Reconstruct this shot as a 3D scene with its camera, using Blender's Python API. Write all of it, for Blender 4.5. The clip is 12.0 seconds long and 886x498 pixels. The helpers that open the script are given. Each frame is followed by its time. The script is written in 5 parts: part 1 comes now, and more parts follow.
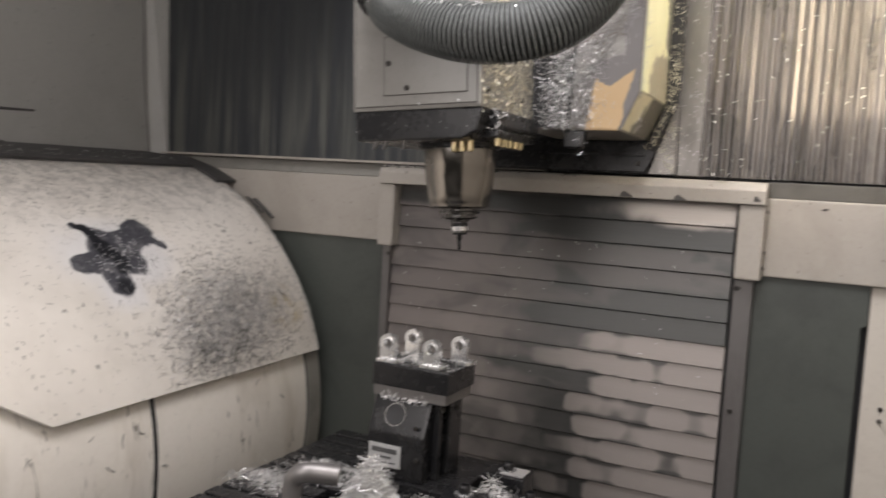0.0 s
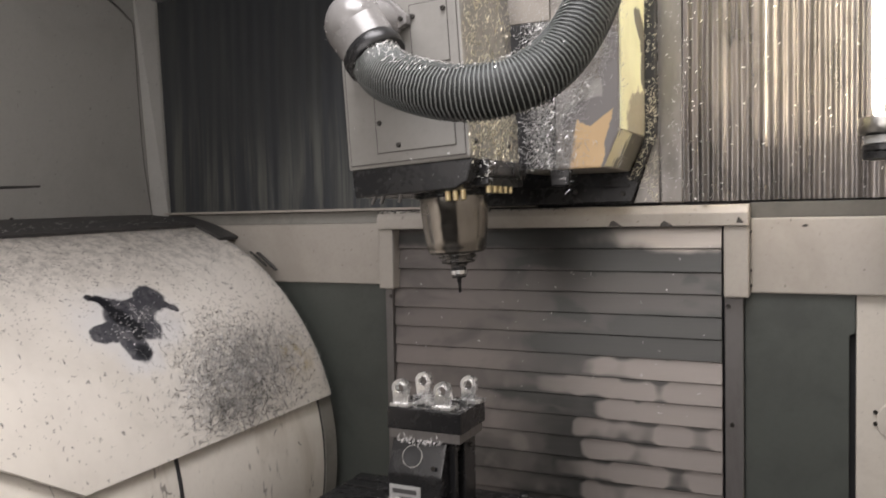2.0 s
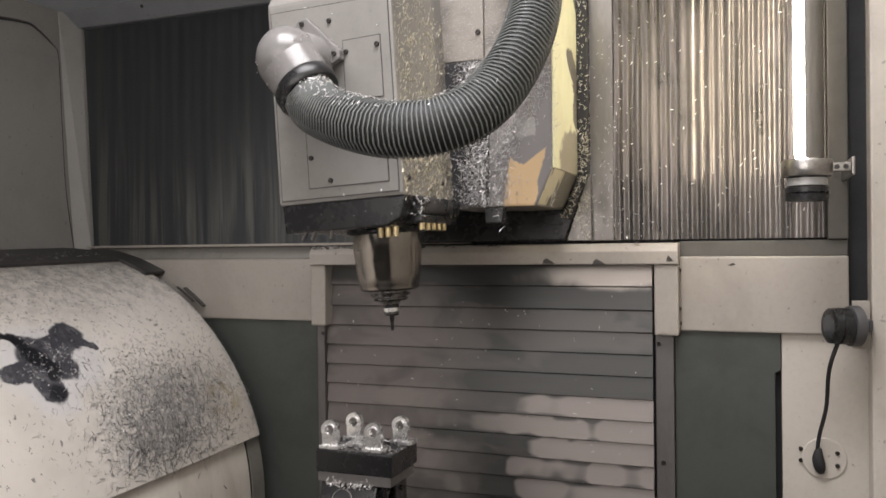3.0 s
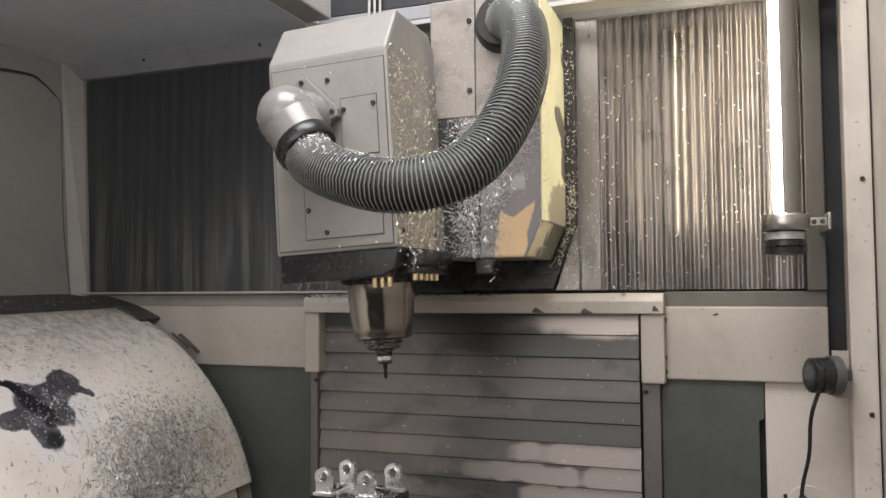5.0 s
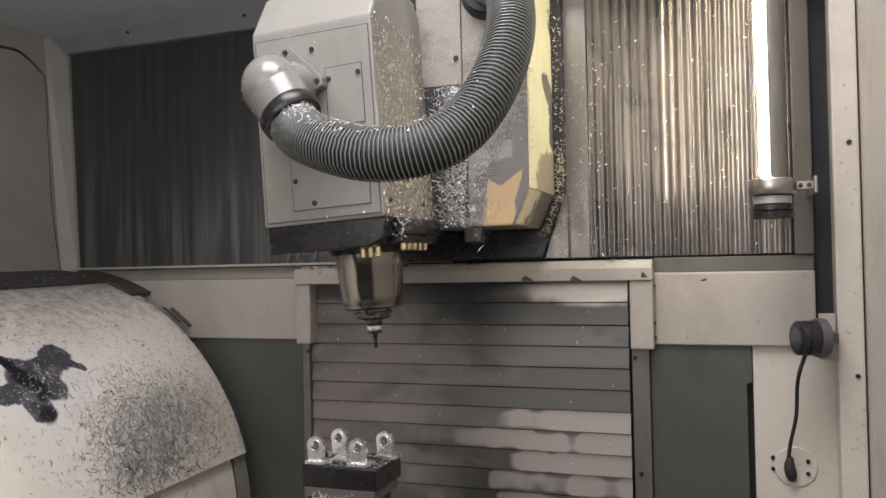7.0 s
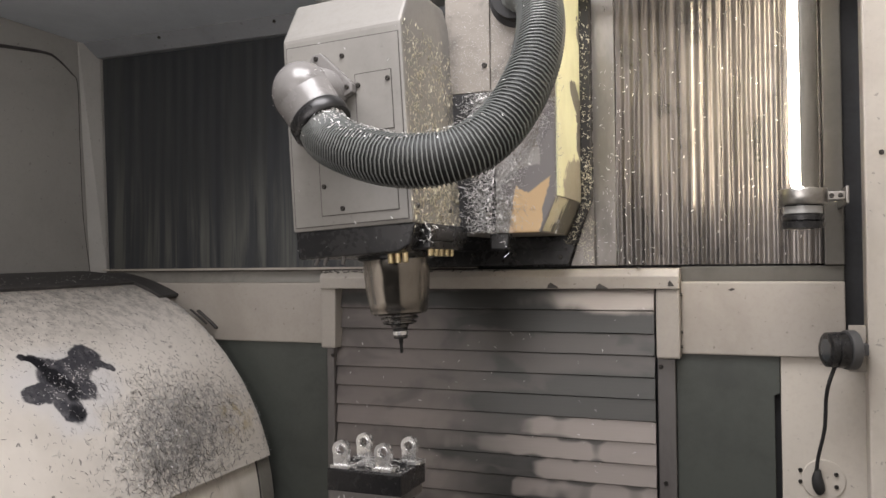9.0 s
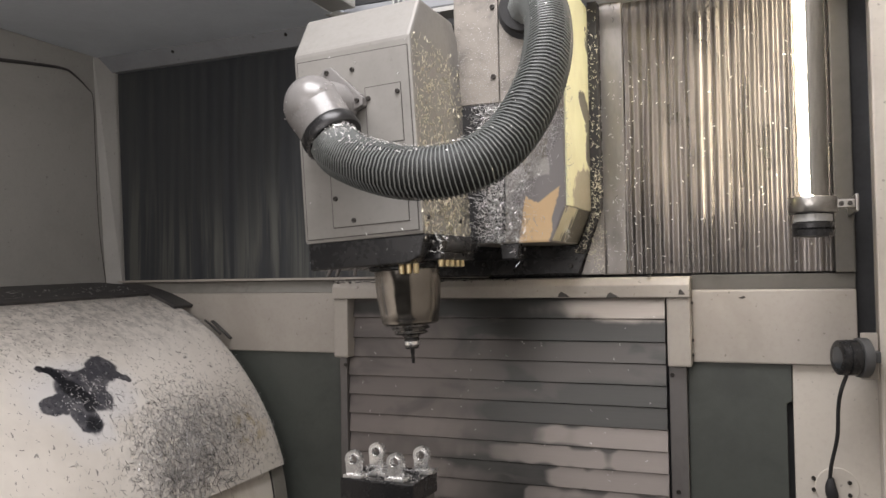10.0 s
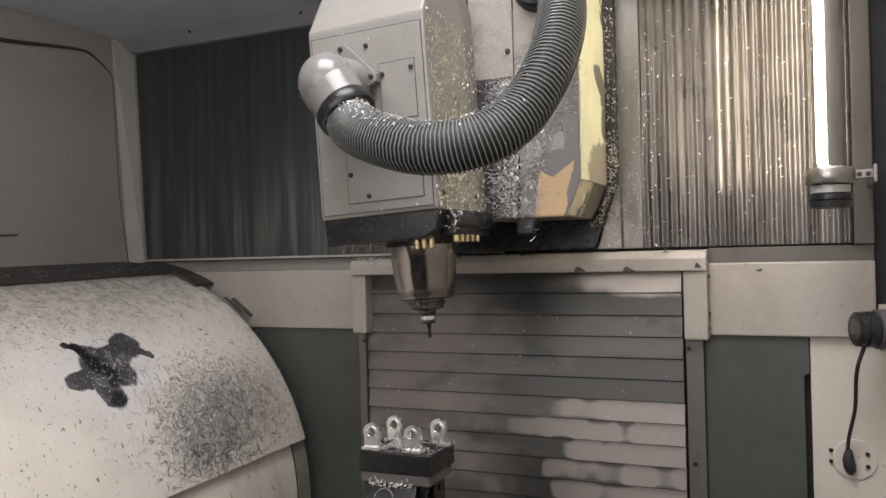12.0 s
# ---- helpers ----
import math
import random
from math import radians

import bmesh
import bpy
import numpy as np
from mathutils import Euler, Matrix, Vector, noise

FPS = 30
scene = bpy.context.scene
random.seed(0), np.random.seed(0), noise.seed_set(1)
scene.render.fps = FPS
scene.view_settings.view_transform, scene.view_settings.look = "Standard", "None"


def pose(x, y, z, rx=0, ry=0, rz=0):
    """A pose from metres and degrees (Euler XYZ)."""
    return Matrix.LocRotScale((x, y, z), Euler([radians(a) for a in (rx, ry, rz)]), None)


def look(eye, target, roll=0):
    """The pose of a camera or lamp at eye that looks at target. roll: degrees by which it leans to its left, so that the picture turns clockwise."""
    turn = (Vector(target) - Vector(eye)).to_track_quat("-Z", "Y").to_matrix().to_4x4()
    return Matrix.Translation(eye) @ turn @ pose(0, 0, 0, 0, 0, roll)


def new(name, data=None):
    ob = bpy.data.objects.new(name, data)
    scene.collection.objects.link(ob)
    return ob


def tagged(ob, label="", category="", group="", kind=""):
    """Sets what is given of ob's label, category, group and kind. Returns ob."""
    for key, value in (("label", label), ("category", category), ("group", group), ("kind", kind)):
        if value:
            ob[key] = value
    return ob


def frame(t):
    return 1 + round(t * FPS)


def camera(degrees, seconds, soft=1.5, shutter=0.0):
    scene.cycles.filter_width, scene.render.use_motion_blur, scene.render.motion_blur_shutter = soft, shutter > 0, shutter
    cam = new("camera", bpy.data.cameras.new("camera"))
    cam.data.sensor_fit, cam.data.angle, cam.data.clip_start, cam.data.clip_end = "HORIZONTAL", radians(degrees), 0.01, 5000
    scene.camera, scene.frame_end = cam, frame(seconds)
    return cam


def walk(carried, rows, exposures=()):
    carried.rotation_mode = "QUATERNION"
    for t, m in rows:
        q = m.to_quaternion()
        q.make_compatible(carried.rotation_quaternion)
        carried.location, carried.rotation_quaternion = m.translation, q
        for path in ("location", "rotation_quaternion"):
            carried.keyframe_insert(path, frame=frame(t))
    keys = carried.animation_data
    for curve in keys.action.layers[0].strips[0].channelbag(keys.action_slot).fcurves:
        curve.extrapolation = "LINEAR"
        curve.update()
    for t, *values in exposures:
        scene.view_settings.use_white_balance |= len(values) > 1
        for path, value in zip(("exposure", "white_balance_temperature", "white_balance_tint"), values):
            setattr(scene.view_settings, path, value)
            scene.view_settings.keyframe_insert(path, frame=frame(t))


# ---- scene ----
cam = camera(57.9, 12.0, shutter=0.4)

PATH = [
    (0, (-0.154, 0.039, 1.438), (-1.017, 1.837, 1.284), 3.4),
    (0.5, (-0.127, 0.059, 1.432), (-1.225, 1.716, 1.219), 3.1),
    (1, (-0.117, 0.067, 1.436), (-1.26, 1.69, 1.194), 1.5),
    (1.5, (-0.113, 0.037, 1.45), (-1.115, 1.754, 1.23), -0.3),
    (2, (-0.13, -0.032, 1.487), (-0.987, 1.773, 1.392), -1.2),
    (2.5, (-0.148, -0.037, 1.481), (-0.911, 1.812, 1.446), -0.4),
    (3, (-0.13, -0.009, 1.494), (-0.843, 1.86, 1.48), -0.7),
    (3.5, (-0.127, -0.017, 1.507), (-0.823, 1.856, 1.591), -0.8),
    (5.5, (-0.11, -0.064, 1.509), (-0.796, 1.812, 1.602), -0.4),
    (6, (-0.105, -0.062, 1.509), (-0.791, 1.815, 1.58), -0.8),
    (6.5, (-0.107, -0.06, 1.505), (-0.786, 1.821, 1.549), -1.0),
    (7, (-0.104, -0.056, 1.5), (-0.78, 1.826, 1.526), -1.3),
    (9, (-0.114, -0.064, 1.504), (-0.839, 1.8, 1.542), -0.6),
    (9.5, (-0.111, -0.068, 1.511), (-0.846, 1.791, 1.564), -0.7),
    (10, (-0.103, -0.075, 1.512), (-0.858, 1.775, 1.567), -1.0),
    (10.5, (-0.089, -0.089, 1.507), (-0.871, 1.752, 1.554), -1.1),
    (11, (-0.084, -0.098, 1.506), (-0.891, 1.732, 1.537), -1.0),
    (11.5, (-0.084, -0.093, 1.501), (-0.901, 1.732, 1.518), -1.3),
    (12, (-0.088, -0.08, 1.502), (-0.893, 1.751, 1.507), -1.5),
]
walk(cam, [(t, look(eye, target, roll)) for t, eye, target, roll in PATH], [(0, 0.11), (0.5, 0.11), (1.0, 0.04), (1.5, 0.05), (2.0, 0.07), (3.0, 0.02), (9, 0.0), (12, -0.04)])

# ---- light ----
world = bpy.data.worlds.new("world")
scene.world = world
world.use_nodes = True
world.node_tree.nodes["Background"].inputs[0].default_value = (0.75, 0.85, 1.0, 1)
world.node_tree.nodes["Background"].inputs[1].default_value = 0.07
scene.view_settings.exposure = 0.0


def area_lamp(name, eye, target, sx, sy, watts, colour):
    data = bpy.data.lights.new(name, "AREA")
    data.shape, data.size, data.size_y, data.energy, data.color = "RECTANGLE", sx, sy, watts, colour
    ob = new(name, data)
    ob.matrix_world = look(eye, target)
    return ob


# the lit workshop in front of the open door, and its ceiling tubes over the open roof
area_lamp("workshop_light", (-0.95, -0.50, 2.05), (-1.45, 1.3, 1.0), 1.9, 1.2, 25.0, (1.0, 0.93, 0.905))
area_lamp("workshop_light", (-0.60, 0.75, 3.2), (-0.75, 1.15, 2.0), 1.25, 0.95, 59, (0.985, 0.95, 0.97))


# ---- materials ----
def nodes_of(name):
    m = bpy.data.materials.new(name)
    m.use_nodes = True
    return m, m.node_tree, m.node_tree.nodes["Principled BSDF"]


def mathn(nt, op, a, b=None, clamp=False):
    n = nt.nodes.new("ShaderNodeMath")
    n.operation, n.use_clamp = op, clamp
    for i, v in enumerate((a, b)):
        if v is None:
            continue
        if isinstance(v, (int, float)):
            n.inputs[i].default_value = v
        else:
            nt.links.new(v, n.inputs[i])
    return n.outputs[0]


def coords(nt, scale=(1, 1, 1), which="Object"):
    tc = nt.nodes.new("ShaderNodeTexCoord")
    mp = nt.nodes.new("ShaderNodeMapping")
    mp.inputs["Scale"].default_value = scale
    nt.links.new(tc.outputs[which], mp.inputs["Vector"])
    return mp.outputs[0]


def noisen(nt, vec, scale, detail=4, rough=0.6, distort=0.0):
    n = nt.nodes.new("ShaderNodeTexNoise")
    n.inputs["Scale"].default_value, n.inputs["Detail"].default_value = scale, detail
    n.inputs["Roughness"].default_value, n.inputs["Distortion"].default_value = rough, distort
    nt.links.new(vec, n.inputs["Vector"])
    return n.outputs["Fac"]


def ramp(nt, fac, lo, hi):
    n = nt.nodes.new("ShaderNodeMapRange")
    n.interpolation_type = "SMOOTHSTEP"
    n.inputs["From Min"].default_value, n.inputs["From Max"].default_value = lo, hi
    nt.links.new(fac, n.inputs["Value"])
    return n.outputs[0]


def mixc(nt, fac, a, b, mode="MIX"):
    n = nt.nodes.new("ShaderNodeMix")
    n.data_type, n.blend_type = "RGBA", mode
    for sock, v in ((n.inputs[0], fac), (n.inputs[6], a), (n.inputs[7], b)):
        if isinstance(v, (int, float)):
            sock.default_value = v
        elif isinstance(v, tuple):
            sock.default_value = (*v[:3], 1)
        else:
            nt.links.new(v, sock)
    return n.outputs[2]


def bumped(nt, bsdf, height, strength, dist=0.002):
    b = nt.nodes.new("ShaderNodeBump")
    b.inputs["Strength"].default_value, b.inputs["Distance"].default_value = strength, dist
    nt.links.new(height, b.inputs["Height"])
    nt.links.new(b.outputs[0], bsdf.inputs["Normal"])


def surface(name, base, dirt, rough=0.5, metal=0.0, amount=0.5, scale=6.0, fine=90.0, bump=0.15, stretch=(1, 1, 1), specks=0.0):
    """Paint or metal with broad stains, fine grain and, on request, stuck specks."""
    m, nt, b = nodes_of(name)
    vec = coords(nt, stretch)
    broad = ramp(nt, noisen(nt, vec, scale, 5, 0.65, 0.4), 0.42, 0.72)
    grain = noisen(nt, vec, fine, 3, 0.6)
    col = mixc(nt, mathn(nt, "MULTIPLY", broad, amount), base, dirt)
    col = mixc(nt, mathn(nt, "MULTIPLY", ramp(nt, grain, 0.45, 0.8), 0.25), col, dirt)
    if specks:
        sp = ramp(nt, noisen(nt, coords(nt), 70, 2, 0.5), 0.70, 0.74)
        col = mixc(nt, mathn(nt, "MULTIPLY", sp, specks), col, (0.06, 0.055, 0.05))
    nt.links.new(col, b.inputs["Base Color"])
    r = mathn(nt, "ADD", mathn(nt, "MULTIPLY", grain, 0.2), rough - 0.1)
    r = mathn(nt, "ADD", r, mathn(nt, "MULTIPLY", broad, 0.12))
    nt.links.new(r, b.inputs["Roughness"])
    b.inputs["Metallic"].default_value = metal
    if bump:
        bumped(nt, b, grain, bump, 0.001)
    return m


PALECREAM = surface("pale_cream_paint", (0.56, 0.52, 0.46), (0.42, 0.38, 0.33), 0.4, amount=0.5, scale=5, specks=0.4)
ENDSTRIP = surface("dull_end_strip_paint", (0.090, 0.084, 0.072), (0.060, 0.055, 0.048), 0.45, amount=0.6, scale=7)
BEIGE = surface("cream_paint", (0.385, 0.355, 0.315), (0.27, 0.241, 0.208), 0.45, amount=0.5, scale=4, specks=0.5)
GREYWALL = surface("grey_paint", (0.405, 0.400, 0.380), (0.312, 0.306, 0.287), 0.5, amount=0.5, scale=2.5, specks=0.3)
CEIL = surface("ceiling_paint", (0.70, 0.745, 0.80), (0.56, 0.59, 0.64), 0.45, amount=0.5, scale=2.5)
TRIMP = surface("trim_grey_paint", (0.27, 0.28, 0.295), (0.20, 0.205, 0.215), 0.45, amount=0.5, scale=5, specks=0.3)
RUBBER = surface("dusty_rubber", (0.048, 0.046, 0.045), (0.10, 0.095, 0.09), 0.6, amount=0.7, scale=18, bump=0.3)
GREEN = surface("green_grey_paint", (0.070, 0.077, 0.069), (0.046, 0.050, 0.046), 0.42, amount=0.7, scale=5, specks=0.2)
LEDGE = surface("ledge_paint", (0.22, 0.21, 0.19), (0.14, 0.135, 0.12), 0.5, amount=0.6, scale=7)
HEADP = surface("head_grey_paint", (0.235, 0.226, 0.21), (0.18, 0.172, 0.158), 0.42, amount=0.5, scale=7, specks=0.15)
BLACK = surface("black_rubber", (0.022, 0.022, 0.023), (0.031, 0.030, 0.029), 0.72, amount=0.5, scale=25, bump=0.3)
OXIDE = surface("black_oxide_steel", (0.022, 0.022, 0.023), (0.033, 0.032, 0.031), 0.25, 0.3, amount=0.5, scale=14, bump=0.1)
TOWERB = surface("glossy_black_steel", (0.011, 0.011, 0.012), (0.018, 0.0175, 0.017), 0.22, 0.0, amount=0.5, scale=14, bump=0.06)
DARK = surface("dark_void_paint", (0.03, 0.031, 0.034), (0.02, 0.02, 0.02), 0.6, amount=0.5)
STRIP = surface("dull_strip_steel", (0.27, 0.255, 0.24), (0.14, 0.13, 0.118), 0.30, 0.9, amount=0.6, scale=9, bump=0.05, stretch=(1, 1, 0.3))
STEEL = surface("steel", (0.42, 0.41, 0.39), (0.22, 0.20, 0.18), 0.3, 1.0, amount=0.6, scale=20, bump=0.05)
GUIDE = surface("guide_steel", (0.20, 0.19, 0.185), (0.13, 0.12, 0.115), 0.42, 0.6, amount=0.6, scale=9, stretch=(1, 1, 0.3))
SPINDLE = surface("spindle_steel", (0.29, 0.268, 0.240), (0.18, 0.163, 0.143), 0.18, 1.0, amount=0.35, scale=5, bump=0.01, stretch=(1, 1, 0.4))
DARKST = surface("dark_tool_steel", (0.17, 0.165, 0.16), (0.07, 0.067, 0.065), 0.22, 1.0, amount=0.5, scale=60, bump=0.03)
RIBW = surface("milled_rib_steel", (0.42, 0.41, 0.40), (0.26, 0.25, 0.245), 0.38, 0.35, amount=0.5, scale=18, bump=0.03)
BRASS = surface("brass", (0.74, 0.62, 0.38), (0.45, 0.36, 0.20), 0.3, 1.0, amount=0.4, scale=60)
ALU = surface("machined_aluminium", (0.86, 0.86, 0.86), (0.62, 0.62, 0.62), 0.24, 0.9, amount=0.3, scale=40, bump=0.05)
CHIP = surface("aluminium_chips", (0.74, 0.73, 0.72), (0.42, 0.41, 0.40), 0.34, 0.6, amount=0.5, scale=150, bump=0.0)
# copy of the chips with the lamp's warm tint in the colour
CHIPG = surface("aluminium_chips_lamplit", (0.66, 0.62, 0.50), (0.36, 0.32, 0.24), 0.34, 0.5, amount=0.5, scale=150, bump=0.0)
CHIPD = surface("grey_aluminium_chips", (0.56, 0.55, 0.54), (0.30, 0.295, 0.29), 0.35, 0.7, amount=0.6, scale=150, bump=0.0)
NEEDLE = surface("dark_grey_needles", (0.16, 0.152, 0.146), (0.085, 0.08, 0.077), 0.35, 0.3, amount=0.5, scale=150, bump=0.0)
HOSE = surface("dark_hose_plastic", (0.010, 0.0115, 0.011), (0.014, 0.014, 0.014), 0.6, amount=0.4, scale=12, bump=0.05)
HOSERIB = surface("grey_hose_rib", (0.20, 0.212, 0.207), (0.13, 0.137, 0.132), 0.20, amount=0.4, scale=12, bump=0.05)
ELBOW = surface("clear_grey_plastic", (0.20, 0.192, 0.186), (0.13, 0.124, 0.12), 0.20, amount=0.4, scale=14, bump=0.02)
SCREW = surface("dark_screw", (0.07, 0.065, 0.06), (0.03, 0.03, 0.03), 0.35, 0.7, amount=0.5, scale=200)
LABEL = surface("label_silver", (0.40, 0.40, 0.39), (0.28, 0.28, 0.27), 0.35, 0.2, amount=0.4, scale=50)
PRINT = surface("label_print", (0.06, 0.06, 0.06), (0.10, 0.10, 0.10), 0.5)
LABELFACE = surface("label_grey", (0.42, 0.42, 0.42), (0.32, 0.32, 0.32), 0.35, 0.2, amount=0.4, scale=50)
LENSG = surface("lens_glass", (0.05, 0.055, 0.06), (0.03, 0.03, 0.03), 0.08, bump=0.0)
GREYPL = surface("grey_plastic", (0.070, 0.070, 0.070), (0.052, 0.052, 0.052), 0.45, amount=0.4, scale=20)
CONCRETE = surface("workshop_concrete", (0.25, 0.25, 0.24), (0.17, 0.17, 0.16), 0.7, amount=0.6, scale=2)
SHOPWALL = surface("workshop_paint", (0.45, 0.45, 0.44), (0.35, 0.35, 0.34), 0.8, amount=0.5, scale=1)


def drum_paint():
    """Cream drum paint with dried vertical runs of dirty coolant."""
    m, nt, b = nodes_of("drum_cream_paint")
    broad = ramp(nt, noisen(nt, coords(nt), 3.5, 5, 0.65, 0.4), 0.42, 0.72)
    grain = noisen(nt, coords(nt), 90, 3, 0.6)
    runs = ramp(nt, noisen(nt, coords(nt, (30, 60, 13)), 1.0, 3, 0.55, 0.9), 0.64, 0.69)
    where = ramp(nt, noisen(nt, coords(nt), 6, 2), 0.40, 0.58)
    haze = ramp(nt, noisen(nt, coords(nt, (6, 9, 2.4)), 1.0, 4, 0.6, 0.5), 0.50, 0.75)
    col = mixc(nt, mathn(nt, "MULTIPLY", broad, 0.4), (0.70, 0.66, 0.60), (0.54, 0.50, 0.44))
    col = mixc(nt, mathn(nt, "MULTIPLY", haze, 0.45), col, (0.42, 0.37, 0.30))
    col = mixc(nt, mathn(nt, "MULTIPLY", mathn(nt, "MULTIPLY", runs, where), 0.8), col, (0.15, 0.135, 0.12))
    col = mixc(nt, mathn(nt, "MULTIPLY", ramp(nt, grain, 0.45, 0.8), 0.25), col, (0.54, 0.50, 0.44))
    nt.links.new(col, b.inputs["Base Color"])
    nt.links.new(mathn(nt, "ADD", 0.34, mathn(nt, "MULTIPLY", grain, 0.2)), b.inputs["Roughness"])
    bumped(nt, b, grain, 0.15, 0.001)
    return m


def corrugated_steel():
    m, nt, b = nodes_of("corrugated_steel")
    streak = noisen(nt, coords(nt, (30, 30, 1.2)), 1.0, 5, 0.65, 0.5)
    blot = noisen(nt, coords(nt, (1, 1, 0.6)), 9, 5, 0.65, 0.6)
    fine = noisen(nt, coords(nt, (1, 1, 0.25)), 120, 3)
    col = mixc(nt, ramp(nt, streak, 0.42, 0.66), (0.225, 0.207, 0.196), (0.095, 0.086, 0.082))
    # broad dark reflections are painted into the steel colour here
    col = mixc(nt, mathn(nt, "MULTIPLY", ramp(nt, blot, 0.48, 0.66), 0.75), col, (0.11, 0.105, 0.10))
    nt.links.new(col, b.inputs["Base Color"])
    b.inputs["Metallic"].default_value = 0.72
    nt.links.new(mathn(nt, "ADD", mathn(nt, "MULTIPLY", fine, 0.10), mathn(nt, "ADD", mathn(nt, "MULTIPLY", streak, 0.20), 0.08)), b.inputs["Roughness"])
    wave = noisen(nt, coords(nt, (22, 22, 2.2)), 1.0, 3, 0.5, 0.3)
    bumped(nt, b, mathn(nt, "ADD", blot, mathn(nt, "MULTIPLY", wave, 1.5)), 0.2, 0.004)
    return m


def dark_panel():
    """Dark sheet with faint paler streaks."""
    m, nt, b = nodes_of("dark_panel_steel")
    streak = noisen(nt, coords(nt, (24, 24, 1.1)), 1.0, 4, 0.6, 0.7)
    fine = noisen(nt, coords(nt, (1, 1, 0.2)), 90, 3)
    sep = nt.nodes.new("ShaderNodeSeparateXYZ")
    nt.links.new(coords(nt), sep.inputs[0])
    # paler streaks reach up from the bottom edge to uneven heights
    reach = mathn(nt, "ADD", mathn(nt, "MULTIPLY", sep.outputs[2], -1), mathn(nt, "MULTIPLY", noisen(nt, coords(nt, (5, 5, 0.2)), 1.0, 3), 0.5))
    runs = mathn(nt, "MULTIPLY", ramp(nt, reach, -1.60, -1.32), ramp(nt, streak, 0.44, 0.62))
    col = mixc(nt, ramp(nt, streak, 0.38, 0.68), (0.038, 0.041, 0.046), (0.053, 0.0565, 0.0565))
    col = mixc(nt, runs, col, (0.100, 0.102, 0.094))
    nt.links.new(col, b.inputs["Base Color"])
    b.inputs["Metallic"].default_value = 0.1
    b.inputs["Specular IOR Level"].default_value = 0.45
    nt.links.new(mathn(nt, "ADD", mathn(nt, "MULTIPLY", fine, 0.2), mathn(nt, "ADD", 0.30, mathn(nt, "MULTIPLY", runs, 0.10))), b.inputs["Roughness"])
    return m


def ellipse_mask(nt, u, v, cu, cv, ru, rv, turn, soft):
    """1 inside an ellipse in the (u, v) plane."""
    c, s = math.cos(radians(turn)), math.sin(radians(turn))
    du, dv = mathn(nt, "SUBTRACT", u, cu), mathn(nt, "SUBTRACT", v, cv)
    a = mathn(nt, "ADD", mathn(nt, "MULTIPLY", du, c / ru), mathn(nt, "MULTIPLY", dv, s / ru))
    b = mathn(nt, "ADD", mathn(nt, "MULTIPLY", du, -s / rv), mathn(nt, "MULTIPLY", dv, c / rv))
    r = mathn(nt, "SQRT", mathn(nt, "ADD", mathn(nt, "MULTIPLY", a, a), mathn(nt, "MULTIPLY", b, b)))
    return ramp(nt, mathn(nt, "MULTIPLY", r, -1), -1 - soft, -1 + soft)


def union(nt, masks):
    out = masks[0]
    for k in masks[1:]:
        out = mathn(nt, "MAXIMUM", out, k)
    return out


def half(nt, u, v, pu, pv, nu, nv, soft):
    """1 on the side of a line through (pu, pv) that its normal points away from."""
    d = mathn(nt, "ADD", mathn(nt, "MULTIPLY", mathn(nt, "SUBTRACT", u, pu), nu), mathn(nt, "MULTIPLY", mathn(nt, "SUBTRACT", v, pv), nv))
    return ramp(nt, mathn(nt, "MULTIPLY", d, -1), -soft, soft)


